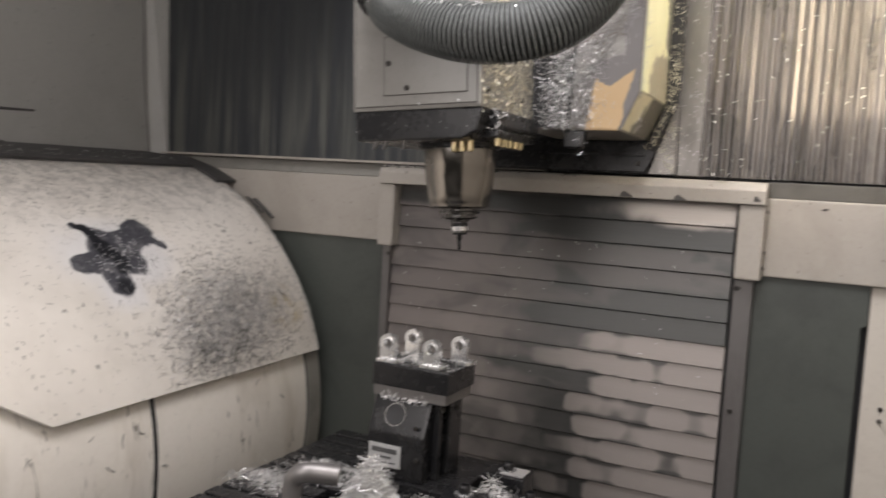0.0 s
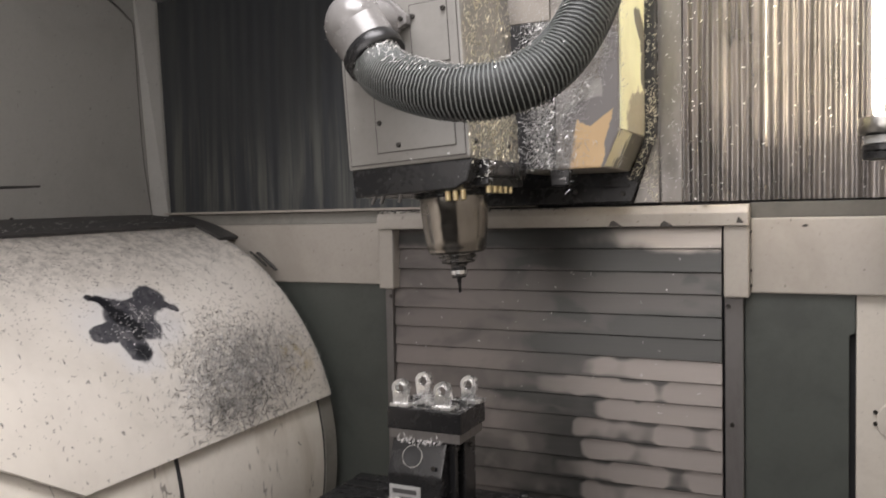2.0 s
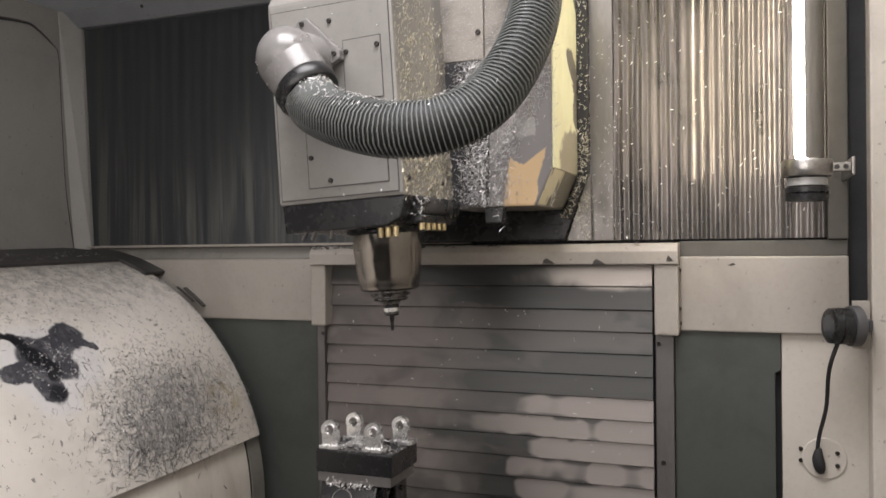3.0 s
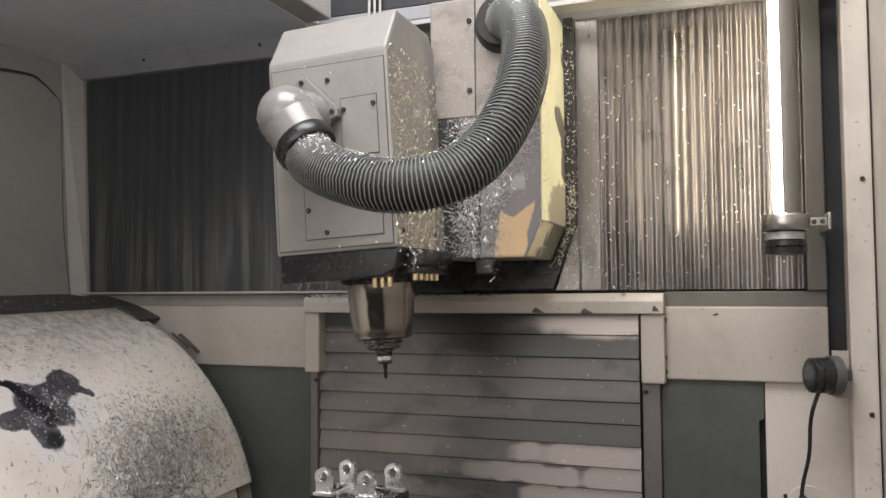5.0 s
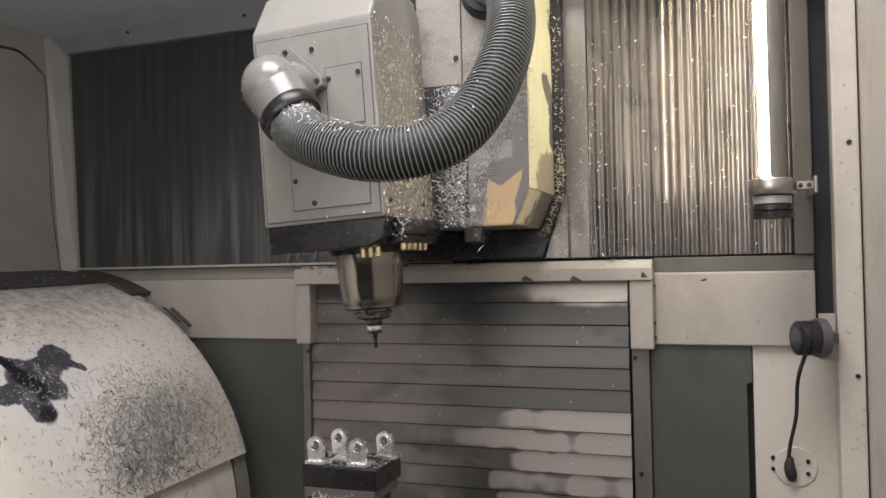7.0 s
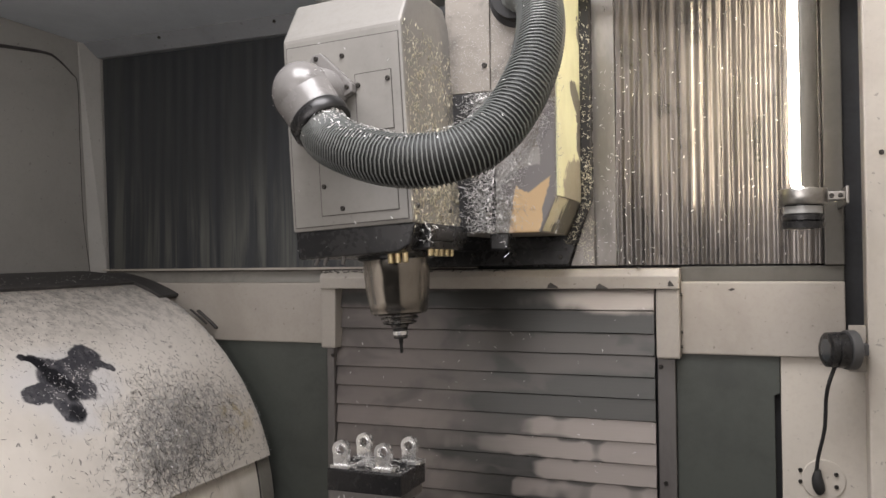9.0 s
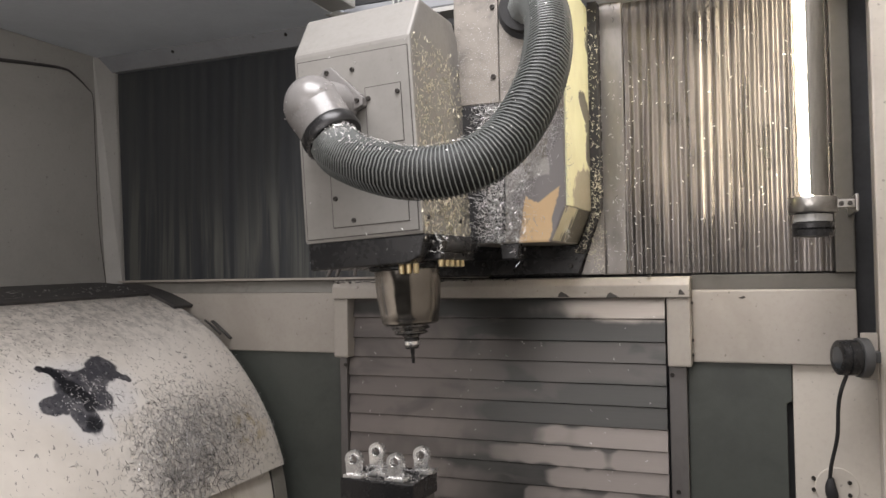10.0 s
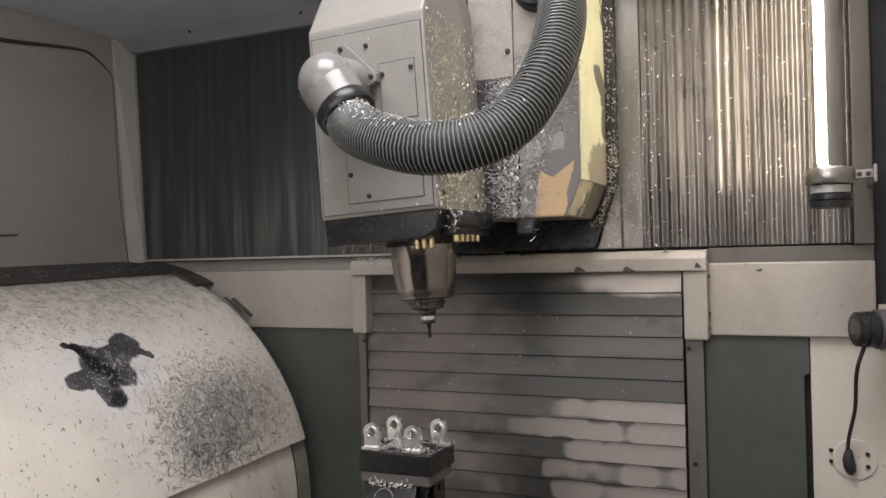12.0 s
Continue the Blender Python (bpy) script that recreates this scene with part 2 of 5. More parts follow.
def slat_steel():
    """Way-cover slats: brushed brownish steel under dark oil film and painted head shade, rubbed pale where the lower
    slats slide.
    """
    m, nt, b = nodes_of("slat_steel")
    geo = nt.nodes.new("ShaderNodeNewGeometry")
    info = nt.nodes.new("ShaderNodeObjectInfo")
    mp = nt.nodes.new("ShaderNodeMapping")
    nt.links.new(geo.outputs["Position"], mp.inputs["Vector"])
    pos = mp.outputs[0]
    sep = nt.nodes.new("ShaderNodeSeparateXYZ")
    nt.links.new(pos, sep.inputs[0])
    loc = nt.nodes.new("ShaderNodeSeparateXYZ")
    nt.links.new(coords(nt), loc.inputs[0])

    def stretched(scale, size, detail=3, distort=0.5):
        g = nt.nodes.new("ShaderNodeMapping")
        g.inputs["Scale"].default_value = scale
        nt.links.new(pos, g.inputs["Vector"])
        return noisen(nt, g.outputs[0], size, detail, 0.5, distort)

    wx = mathn(nt, "MULTIPLY", mathn(nt, "SUBTRACT", stretched((1, 1, 1), 9, 3, 0.8), 0.5), 0.22)
    x = mathn(nt, "ADD", sep.outputs[0], wx)
    z = mathn(nt, "ADD", sep.outputs[2], mathn(nt, "MULTIPLY", wx, 0.12))
    # first ellipse paints the head's shadow on the top slat
    film_shade = union(nt, [ellipse_mask(nt, x, z, *e) for e in (
        (-1.02, 1.410, 0.36, 0.024, 0, 0.5), (-0.52, 1.354, 0.32, 0.026, 0, 0.35),
        (-0.58, 1.140, 0.28, 0.028, 0, 0.6), (-0.44, 1.190, 0.14, 0.030, 0, 0.8), (-0.75, 1.000, 0.20, 0.020, 0, 0.8))])
    patchy = ramp(nt, stretched((4, 1, 7), 1.6, 3), 0.46, 0.66)
    film_shade = mathn(nt, "MAXIMUM", mathn(nt, "MULTIPLY", film_shade, 0.95), mathn(nt, "MULTIPLY", patchy, 0.45))
    film_shade = mathn(nt, "ADD", film_shade, mathn(nt, "MULTIPLY", ramp(nt, x, -1.05, -0.68), 0.74), True)
    # rubbed area: low slats towards the hinge-side guide
    low = ramp(nt, mathn(nt, "MULTIPLY", sep.outputs[2], -1), -1.1165, -1.1125)
    side = mathn(nt, "MULTIPLY", ramp(nt, sep.outputs[0], -0.90, -0.38), 0.30)
    edge = mathn(nt, "MULTIPLY", ramp(nt, mathn(nt, "ABSOLUTE", mathn(nt, "ADD", loc.outputs[2], 0.001)), 0.012, 0.027), 0.10)
    # each slat is rubbed in long runs of its own, with oily breaks between them
    place = nt.nodes.new("ShaderNodeSeparateXYZ")
    nt.links.new(info.outputs["Location"], place.inputs[0])
    run = nt.nodes.new("ShaderNodeCombineXYZ")
    nt.links.new(mathn(nt, "ADD", mathn(nt, "MULTIPLY", sep.outputs[0], 8.0), mathn(nt, "MULTIPLY", place.outputs[2], 43.0)), run.inputs[0])
    nt.links.new(mathn(nt, "MULTIPLY", sep.outputs[2], 4.0), run.inputs[2])
    blot = noisen(nt, run.outputs[0], 1.0, 2, 0.45, 0.3)
    f = mathn(nt, "SUBTRACT", mathn(nt, "ADD", blot, side), edge)
    pale = mathn(nt, "MULTIPLY", mathn(nt, "MULTIPLY", ramp(nt, f, 0.555, 0.665), low), mathn(nt, "ADD", 0.35, mathn(nt, "MULTIPLY", ramp(nt, sep.outputs[0], -0.90, -0.58), 0.65)))
    oil = mathn(nt, "MULTIPLY", mathn(nt, "MULTIPLY", ramp(nt, mathn(nt, "MULTIPLY", f, -1), -0.58, -0.46), low), ramp(nt, sep.outputs[0], -0.95, -0.70))
    brush = noisen(nt, coords(nt, (3, 60, 140)), 3.0, 3)
    base = mixc(nt, info.outputs["Random"], (0.165, 0.147, 0.139), (0.215, 0.190, 0.180))
    col = mixc(nt, film_shade, base, (0.039, 0.041, 0.039))
    col = mixc(nt, pale, col, (0.285, 0.255, 0.238))
    # bright reflection on the rubbed end of the top slat, mixed into the colour
    col = mixc(nt, mathn(nt, "MULTIPLY", ellipse_mask(nt, x, z, -0.36, 1.411, 0.25, 0.030, 0, 0.4), 0.9), col, (0.56, 0.51, 0.46))
    col = mixc(nt, mathn(nt, "MULTIPLY", oil, 0.8), col, (0.058, 0.057, 0.055))
    col = mixc(nt, mathn(nt, "MULTIPLY", brush, 0.25), col, (0.12, 0.113, 0.109))
    nt.links.new(col, b.inputs["Base Color"])
    b.inputs["Metallic"].default_value = 0.4
    nt.links.new(mathn(nt, "ADD", mathn(nt, "MULTIPLY", film_shade, -0.10), mathn(nt, "ADD", 0.44, mathn(nt, "MULTIPLY", pale, 0.06))), b.inputs["Roughness"])
    bumped(nt, b, brush, 0.08, 0.001)
    return m


def flap_paint():
    """Cream sheet with a torn-off patch that bares dark metal, and soot-grey rubbed paint where chips strike."""
    m, nt, b = nodes_of("flap_cream_paint")
    vec = coords(nt)
    warp = nt.nodes.new("ShaderNodeTexNoise")
    warp.inputs["Scale"].default_value, warp.inputs["Detail"].default_value = 16, 4
    nt.links.new(vec, warp.inputs["Vector"])
    wadd = nt.nodes.new("ShaderNodeVectorMath")
    wadd.operation = "MULTIPLY_ADD"
    nt.links.new(warp.outputs["Color"], wadd.inputs[0])
    wadd.inputs[1].default_value = (0.050, 0.050, 0.050)
    nt.links.new(vec, wadd.inputs[2])
    sep = nt.nodes.new("ShaderNodeSeparateXYZ")
    nt.links.new(wadd.outputs[0], sep.inputs[0])
    y, z = mathn(nt, "SUBTRACT", sep.outputs[1], 0.025), mathn(nt, "SUBTRACT", sep.outputs[2], 0.023)
    patch = union(nt, [ellipse_mask(nt, y, z, *e, 0.09) for e in (
        (1.268, 1.304, 0.032, 0.009, -16), (1.290, 1.288, 0.040, 0.018, -38), (1.318, 1.250, 0.068, 0.046, -22), (1.236, 1.234, 0.048, 0.021, 4),
        (1.290, 1.200, 0.032, 0.040, 12), (1.348, 1.238, 0.036, 0.030, 20), (1.362, 1.272, 0.040, 0.028, 25), (1.408, 1.290, 0.050, 0.028, 8), (1.452, 1.272, 0.028, 0.010, -38))])
    core = union(nt, [ellipse_mask(nt, y, z, *e, 0.35) for e in ((1.276, 1.298, 0.036, 0.012, -28), (1.300, 1.262, 0.034, 0.022, -42), (1.318, 1.236, 0.026, 0.018, -40), (1.300, 1.180, 0.017, 0.015, 0), (1.310, 1.212, 0.013, 0.009, 0))])
    halo = union(nt, [ellipse_mask(nt, y, z, *e, 0.35) for e in ((1.32, 1.25, 0.15, 0.070, 0), (1.29, 1.18, 0.06, 0.04, 0))])
    soot = union(nt, [ellipse_mask(nt, y, z, *e, 0.6) for e in ((1.59, 1.10, 0.20, 0.09, 5), (1.49, 1.07, 0.12, 0.09, 0), (1.72, 1.12, 0.16, 0.05, 10))])
    broad = ramp(nt, noisen(nt, vec, 4, 5, 0.65), 0.4, 0.75)
    grain = noisen(nt, vec, 130, 3)
    hair = noisen(nt, coords(nt, (1, 1, 0.3)), 75, 2, 0.5, 1.5)
    col = mixc(nt, mathn(nt, "MULTIPLY", broad, 0.6), (0.67, 0.63, 0.575), (0.52, 0.485, 0.435))
    specks = ramp(nt, noisen(nt, coords(nt, (1, 1, 0.5)), 105, 2, 0.5, 0.6), 0.675, 0.71)
    col = mixc(nt, mathn(nt, "MULTIPLY", specks, 0.75), col, (0.10, 0.095, 0.09))
    col = mixc(nt, mathn(nt, "MULTIPLY", halo, 0.55), col, (0.60, 0.60, 0.62))
    col = mixc(nt, mathn(nt, "MULTIPLY", soot, mathn(nt, "MULTIPLY", ramp(nt, hair, 0.36, 0.60), 0.55)), col, (0.20, 0.195, 0.197))
    rust = mathn(nt, "MULTIPLY", ellipse_mask(nt, y, z, 1.80, 1.09, 0.06, 0.05, 0, 0.6), ramp(nt, noisen(nt, vec, 30, 3), 0.42, 0.65))
    col = mixc(nt, mathn(nt, "MULTIPLY", rust, 0.6), col, (0.36, 0.27, 0.10))
    top = mathn(nt, "MULTIPLY", ramp(nt, sep.outputs[2], 1.30, 1.45), ramp(nt, noisen(nt, coords(nt, (1, 1, 0.5)), 38, 5, 0.75), 0.42, 0.62))
    col = mixc(nt, mathn(nt, "MULTIPLY", top, 0.6), col, (0.20, 0.19, 0.175))
    bare = mixc(nt, ramp(nt, noisen(nt, vec, 45, 4, 0.7), 0.45, 0.65), (0.050, 0.050, 0.058), (0.125, 0.120, 0.128))
    bare = mixc(nt, core, bare, (0.012, 0.012, 0.015))
    col = mixc(nt, patch, col, bare)
    nt.links.new(col, b.inputs["Base Color"])
    nt.links.new(mathn(nt, "ADD", mathn(nt, "MULTIPLY", patch, -0.2), mathn(nt, "ADD", 0.42, mathn(nt, "MULTIPLY", grain, 0.15))), b.inputs["Roughness"])
    bumped(nt, b, mathn(nt, "SUBTRACT", mathn(nt, "MULTIPLY", grain, 0.25), patch), 0.35, 0.0015)
    return m


def ram_paint():
    """Grey slide cover with peeled paint over a peach primer."""
    m, nt, b = nodes_of("slide_cover_paint")
    vec = coords(nt)
    warp = noisen(nt, vec, 14, 4, 0.6)
    sep = nt.nodes.new("ShaderNodeSeparateXYZ")
    nt.links.new(vec, sep.inputs[0])
    w = mathn(nt, "MULTIPLY", mathn(nt, "SUBTRACT", warp, 0.5), 0.046)
    x, z = mathn(nt, "ADD", sep.outputs[0], w), mathn(nt, "ADD", sep.outputs[2], w)
    top_edge = mathn(nt, "MAXIMUM", half(nt, x, z, -0.609, 1.673, 0.40, 0.92, 0.002), half(nt, x, z, -0.545, 1.684, -0.55, 0.835, 0.002))
    sides = mathn(nt, "MULTIPLY", half(nt, x, z, -0.612, 1.672, -0.985, 0.17, 0.002), half(nt, x, z, -0.541, 1.655, 0.98, -0.19, 0.002))
    peach = mathn(nt, "MULTIPLY", top_edge, sides)
    grey = union(nt, [ellipse_mask(nt, x, z, *e, 0.1) for e in ((-0.585, 1.685, 0.060, 0.034, 20), (-0.533, 1.74, 0.020, 0.14, 0), (-0.536, 1.61, 0.012, 0.05, -15))])
    pale = union(nt, [ellipse_mask(nt, x, z, *e, 0.12) for e in ((-0.567, 1.742, 0.028, 0.026, 30), (-0.630, 1.700, 0.030, 0.050, 0))])
    front = ramp(nt, mathn(nt, "MULTIPLY", sep.outputs[1], -1), -1.6665, -1.6635)
    broad = ramp(nt, noisen(nt, vec, 11, 5, 0.65, 0.5), 0.42, 0.7)
    grain = noisen(nt, vec, 120, 3)
    col = mixc(nt, broad, (0.275, 0.250, 0.220), (0.150, 0.138, 0.124))
    worn = mathn(nt, "MULTIPLY", ramp(nt, noisen(nt, coords(nt, (1, 0.8, 1)), 13, 3, 0.6, 0.6), 0.60, 0.62), mathn(nt, "SUBTRACT", 1.0, front))
    col = mixc(nt, worn, col, (0.10, 0.095, 0.085))
    col = mixc(nt, mathn(nt, "MULTIPLY", pale, front), col, (0.36, 0.345, 0.325))
    col = mixc(nt, mathn(nt, "MULTIPLY", grey, front), col, (0.212, 0.199, 0.198))
    col = mixc(nt, mathn(nt, "MULTIPLY", peach, front), col, (0.62, 0.44, 0.25))
    nt.links.new(col, b.inputs["Base Color"])
    nt.links.new(mathn(nt, "ADD", 0.35, mathn(nt, "MULTIPLY", grain, 0.2)), b.inputs["Roughness"])
    bumped(nt, b, mathn(nt, "ADD", broad, grain), 0.2, 0.001)
    return m


def lamplit_worn():
    """Slide side with paint knocked off in flakes; the lamp's glow is its bright yellow colour."""
    m, nt, b = nodes_of("lamplit_worn_paint")
    vec = coords(nt)
    sep = nt.nodes.new("ShaderNodeSeparateXYZ")
    nt.links.new(vec, sep.inputs[0])
    w = mathn(nt, "MULTIPLY", mathn(nt, "SUBTRACT", noisen(nt, vec, 24, 4, 0.65), 0.5), 0.11)
    y, z = mathn(nt, "ADD", sep.outputs[1], w), mathn(nt, "ADD", sep.outputs[2], mathn(nt, "MULTIPLY", w, -0.6))
    flake = union(nt, [ellipse_mask(nt, y, z, *e, 0.04) for e in (
        (1.858, 1.905, 0.058, 0.030, -28), (1.905, 1.856, 0.045, 0.016, 0), (1.915, 1.800, 0.050, 0.042, 0), (1.90, 2.08, 0.020, 0.030, 0))])
    rubbed = ellipse_mask(nt, y, z, 1.925, 1.655, 0.205, 0.100, -6, 0.06)
    grain = noisen(nt, vec, 120, 3)
    broad = ramp(nt, noisen(nt, vec, 9, 4), 0.4, 0.7)
    col = mixc(nt, broad, (0.80, 0.80, 0.55), (0.72, 0.71, 0.48))
    col = mixc(nt, rubbed, col, (0.30, 0.275, 0.21))
    col = mixc(nt, flake, col, (0.15, 0.142, 0.122))
    nt.links.new(col, b.inputs["Base Color"])
    nt.links.new(mathn(nt, "ADD", 0.3, mathn(nt, "MULTIPLY", grain, 0.25)), b.inputs["Roughness"])
    bumped(nt, b, mathn(nt, "SUBTRACT", mathn(nt, "MULTIPLY", grain, 0.2), flake), 0.3, 0.001)
    return m


def scraped_chamfer():
    """Dark primer with slanting remnants of cream paint near the front edge."""
    m, nt, b = nodes_of("scraped_chamfer_paint")
    vec = coords(nt)
    sep = nt.nodes.new("ShaderNodeSeparateXYZ")
    nt.links.new(vec, sep.inputs[0])
    near = ramp(nt, mathn(nt, "MULTIPLY", sep.outputs[1], -1), -1.80, -1.69)
    streak = noisen(nt, coords(nt, (8, 22, 5)), 1.0, 3, 0.6, 0.6)
    cream = ramp(nt, mathn(nt, "ADD", streak, mathn(nt, "MULTIPLY", near, 0.25)), 0.60, 0.63)
    col = mixc(nt, noisen(nt, vec, 40, 4), (0.075, 0.070, 0.062), (0.13, 0.118, 0.10))
    col = mixc(nt, cream, col, (0.58, 0.53, 0.38))
    nt.links.new(col, b.inputs["Base Color"])
    b.inputs["Roughness"].default_value = 0.45
    return m


WORN, DRUMP, CHAMFER = lamplit_worn(), drum_paint(), scraped_chamfer()
CORR, DARKPANEL, SLAT, FLAP, RAM = corrugated_steel(), dark_panel(), slat_steel(), flap_paint(), ram_paint()

GLOW, nt_, b_ = nodes_of("lamp_tube_glow")
b_.inputs["Emission Color"].default_value = (1.0, 0.86, 0.64, 1)
b_.inputs["Emission Strength"].default_value = 26
GLASS, nt_, b_ = nodes_of("lamp_glass")
b_.inputs["Base Color"].default_value = (1, 0.98, 0.94, 1)
b_.inputs["Transmission Weight"].default_value = 1.0
b_.inputs["Roughness"].default_value = 0.03
b_.inputs["IOR"].default_value = 1.02


# ---- mesh helpers ----
def empty(name, loc=(0, 0, 0), m=None):
    ob = new(name)
    ob.matrix_basis = m if m is not None else Matrix.Translation(loc)
    return ob


def part(name, bm, material, parent=None, label="", smooth=False, m=None):
    me = bpy.data.meshes.new(name)
    bmesh.ops.recalc_face_normals(bm, faces=bm.faces)
    if smooth:
        for f in bm.faces:
            f.smooth = True
        for e in bm.edges:
            if len(e.link_faces) == 2 and e.calc_face_angle(0) > radians(38):
                e.smooth = False
    bm.to_mesh(me)
    bm.free()
    me.materials.append(material)
    ob = new(name, me)
    if parent is not None:
        ob.parent = parent
    if m is not None:
        ob.matrix_basis = m
    if label:
        tagged(ob, label)
    return ob


def box(x0, x1, y0, y1, z0, z1, bevel=0.003, bm=None):
    b = bmesh.new()
    bmesh.ops.create_cube(b, size=1, matrix=Matrix.LocRotScale(((x0 + x1) / 2, (y0 + y1) / 2, (z0 + z1) / 2), None, (x1 - x0, y1 - y0, z1 - z0)))
    if bevel:
        bmesh.ops.bevel(b, geom=list(b.edges), offset=bevel, segments=2, profile=0.6, affect="EDGES")
    return merge(b, bm)


def merge(b, bm):
    if bm is None:
        return b
    me = bpy.data.meshes.new("tmp")
    b.to_mesh(me)
    b.free()
    bm.from_mesh(me)
    bpy.data.meshes.remove(me)
    return bm


def prism(points, axis, a, c, bevel=0.0, bm=None):
    """Polygon extruded along an axis from a to c; points are the two other coordinates in order."""
    b = bmesh.new()
    def at(p, v):
        return {"x": (v, p[0], p[1]), "y": (p[0], v, p[1]), "z": (p[0], p[1], v)}[axis]
    lo, hi = [b.verts.new(at(p, a)) for p in points], [b.verts.new(at(p, c)) for p in points]
    b.faces.new(lo)
    b.faces.new(hi[::-1])
    for i in range(len(points)):
        j = (i + 1) % len(points)
        b.faces.new((lo[j], lo[i], hi[i], hi[j]))
    bmesh.ops.recalc_face_normals(b, faces=b.faces)
    if bevel:
        bmesh.ops.bevel(b, geom=list(b.edges), offset=bevel, segments=2, profile=0.6, affect="EDGES")
    return merge(b, bm)


def lathe(profile, m=None, seg=32, bm=None, caps=True):
    """Surface of revolution round z; profile is (radius, z) from bottom to top; ends are closed."""
    b = bmesh.new()
    rings = []
    for r, z in profile:
        rings.append([b.verts.new((r * math.cos(2 * math.pi * i / seg), r * math.sin(2 * math.pi * i / seg), z)) for i in range(seg)])
    for lo, hi in zip(rings, rings[1:]):
        for i in range(seg):
            j = (i + 1) % seg
            b.faces.new((lo[i], lo[j], hi[j], hi[i]))
    if caps:
        b.faces.new(rings[0][::-1])
        b.faces.new(rings[-1])
    if m is not None:
        b.transform(m)
    return merge(b, bm)


def along(a, c):
    """A pose at a whose z axis points to c."""
    d = Vector(c) - Vector(a)
    return Matrix.Translation(a) @ d.to_track_quat("Z", "Y").to_matrix().to_4x4()


def screw_mesh(r=0.006, h=0.004):
    return lathe([(r, 0), (r, h * 0.6), (r * 0.8, h), (r * 0.45, h), (r * 0.4, h * 0.4)], seg=12)


def screws(parent, places, facing, r=0.006, name="screw"):
    me = None
    for p in places:
        m = along(p, Vector(p) + Vector(facing))
        if me is None:
            ob = part(name, screw_mesh(r), SCREW, parent, m=m, smooth=True)
            me = ob.data
        else:
            ob = new(name, me)
            ob.parent, ob.matrix_basis = parent, m


def sweep(points, radius, seg=20, bm=None):
    """Tube along a list of points; radius is a number or a function of the place along it (0 to 1)."""
    b = bmesh.new()
    pts = [Vector(p) for p in points]
    rings, up = [], Vector((0.1, -1, 0.2))
    for i, p in enumerate(pts):
        d = (pts[min(i + 1, len(pts) - 1)] - pts[max(i - 1, 0)]).normalized()
        s = up.cross(d).normalized()
        up = d.cross(s).normalized()
        r = radius(i / (len(pts) - 1)) if callable(radius) else radius
        rings.append([b.verts.new(p + r * (math.cos(2 * math.pi * k / seg) * s + math.sin(2 * math.pi * k / seg) * up)) for k in range(seg)])
    for lo, hi in zip(rings, rings[1:]):
        for k in range(seg):
            j = (k + 1) % seg
            b.faces.new((lo[k], lo[j], hi[j], hi[k]))
    b.faces.new(rings[0][::-1])
    b.faces.new(rings[-1])
    return merge(b, bm)


def spline(ctrl, n):
    """Catmull-Rom through control points, n points evenly by parameter."""
    c = [Vector(p) for p in ctrl]
    c = [c[0] * 2 - c[1]] + c + [c[-1] * 2 - c[-2]]
    out = []
    for i in range(n):
        s = i / (n - 1) * (len(c) - 3)
        k = min(int(s), len(c) - 4)
        t = s - k
        a, b, d, e = c[k:k + 4]
        out.append(0.5 * (2 * b + (d - a) * t + (2 * a - 5 * b + 4 * d - e) * t * t + (3 * b - a - 3 * d + e) * t ** 3))
    return out


def chips(name, places, material, label, length=(0.006, 0.016), width=0.0012, rise=0.5, seed=1, parent=None, category="chips"):
    """Curled metal shavings; places yields (point, normal)."""
    rnd = random.Random(seed)
    verts, faces = [], []
    for p, n in places:
        n = Vector(n).normalized()
        t = n.orthogonal().normalized()
        t.rotate(Matrix.Rotation(rnd.uniform(0, 6.283), 3, n))
        t = (t + n * rnd.uniform(0, rise)).normalized()
        s = t.cross(n).normalized()
        L, w, curl = rnd.uniform(*length), width * rnd.uniform(0.6, 1.5), rnd.uniform(-1.6, 1.6)
        base = len(verts)
        q, d = Vector(p) + n * 0.0006, t.copy()
        for k in range(4):
            tw = s * math.cos(k * curl * 0.6) + n * math.sin(k * curl * 0.6)
            verts += [q - tw * w / 2, q + tw * w / 2]
            if k:
                i = base + 2 * k
                faces.append((i - 2, i - 1, i + 1, i))
            q = q + d * (L / 3)
            d = (d + s * curl * 0.4 - n * rnd.uniform(0, 0.3) * rise).normalized()
    me = bpy.data.meshes.new(name)
    me.from_pydata([tuple(v) for v in verts], [], faces)
    me.materials.append(material)
    ob = new(name, me)
    if parent is None:
        tagged(ob, label, category, kind="stuff")
    else:
        ob.parent = parent
        tagged(ob, label, kind="stuff")
    return ob


def structure(ob, label, category="wall"):
    return tagged(ob, label, category, kind="structure")


# ---- the enclosure ----
structure(part("wall_back", box(-2.6, 0.6, 1.99, 2.05, 0.0, 3.2, 0), DARK), "dark steel rear wall of the machine enclosure")
structure(part("floor", box(-2.6, 0.6, 0.0, 2.05, 0.15, 0.20, 0), DARK), "dark oily chip tray at the bottom", "floor")
structure(part("wall_lower_left", box(-2.10, -1.25, 1.955, 1.99, 0.2, 1.284, 0.002), GREEN), "green-grey painted lower rear panel")

green = bmesh.new()
prism([(-0.295, 0.2), (-0.076, 0.2), (-0.076, 1.190), (-0.064, 1.196), (-0.064, 1.284), (-0.295, 1.284)], "y", 1.955, 1.988, 0.002, green)
structure(part("wall_lower_right", green, GREEN), "green-grey painted lower rear panel with stepped edge")
structure(part("wall_corner_panel", box(-0.062, 0.30, 1.960, 1.988, 0.2, 1.284, 0.002), PALECREAM), "cream painted corner panel with cable plate")

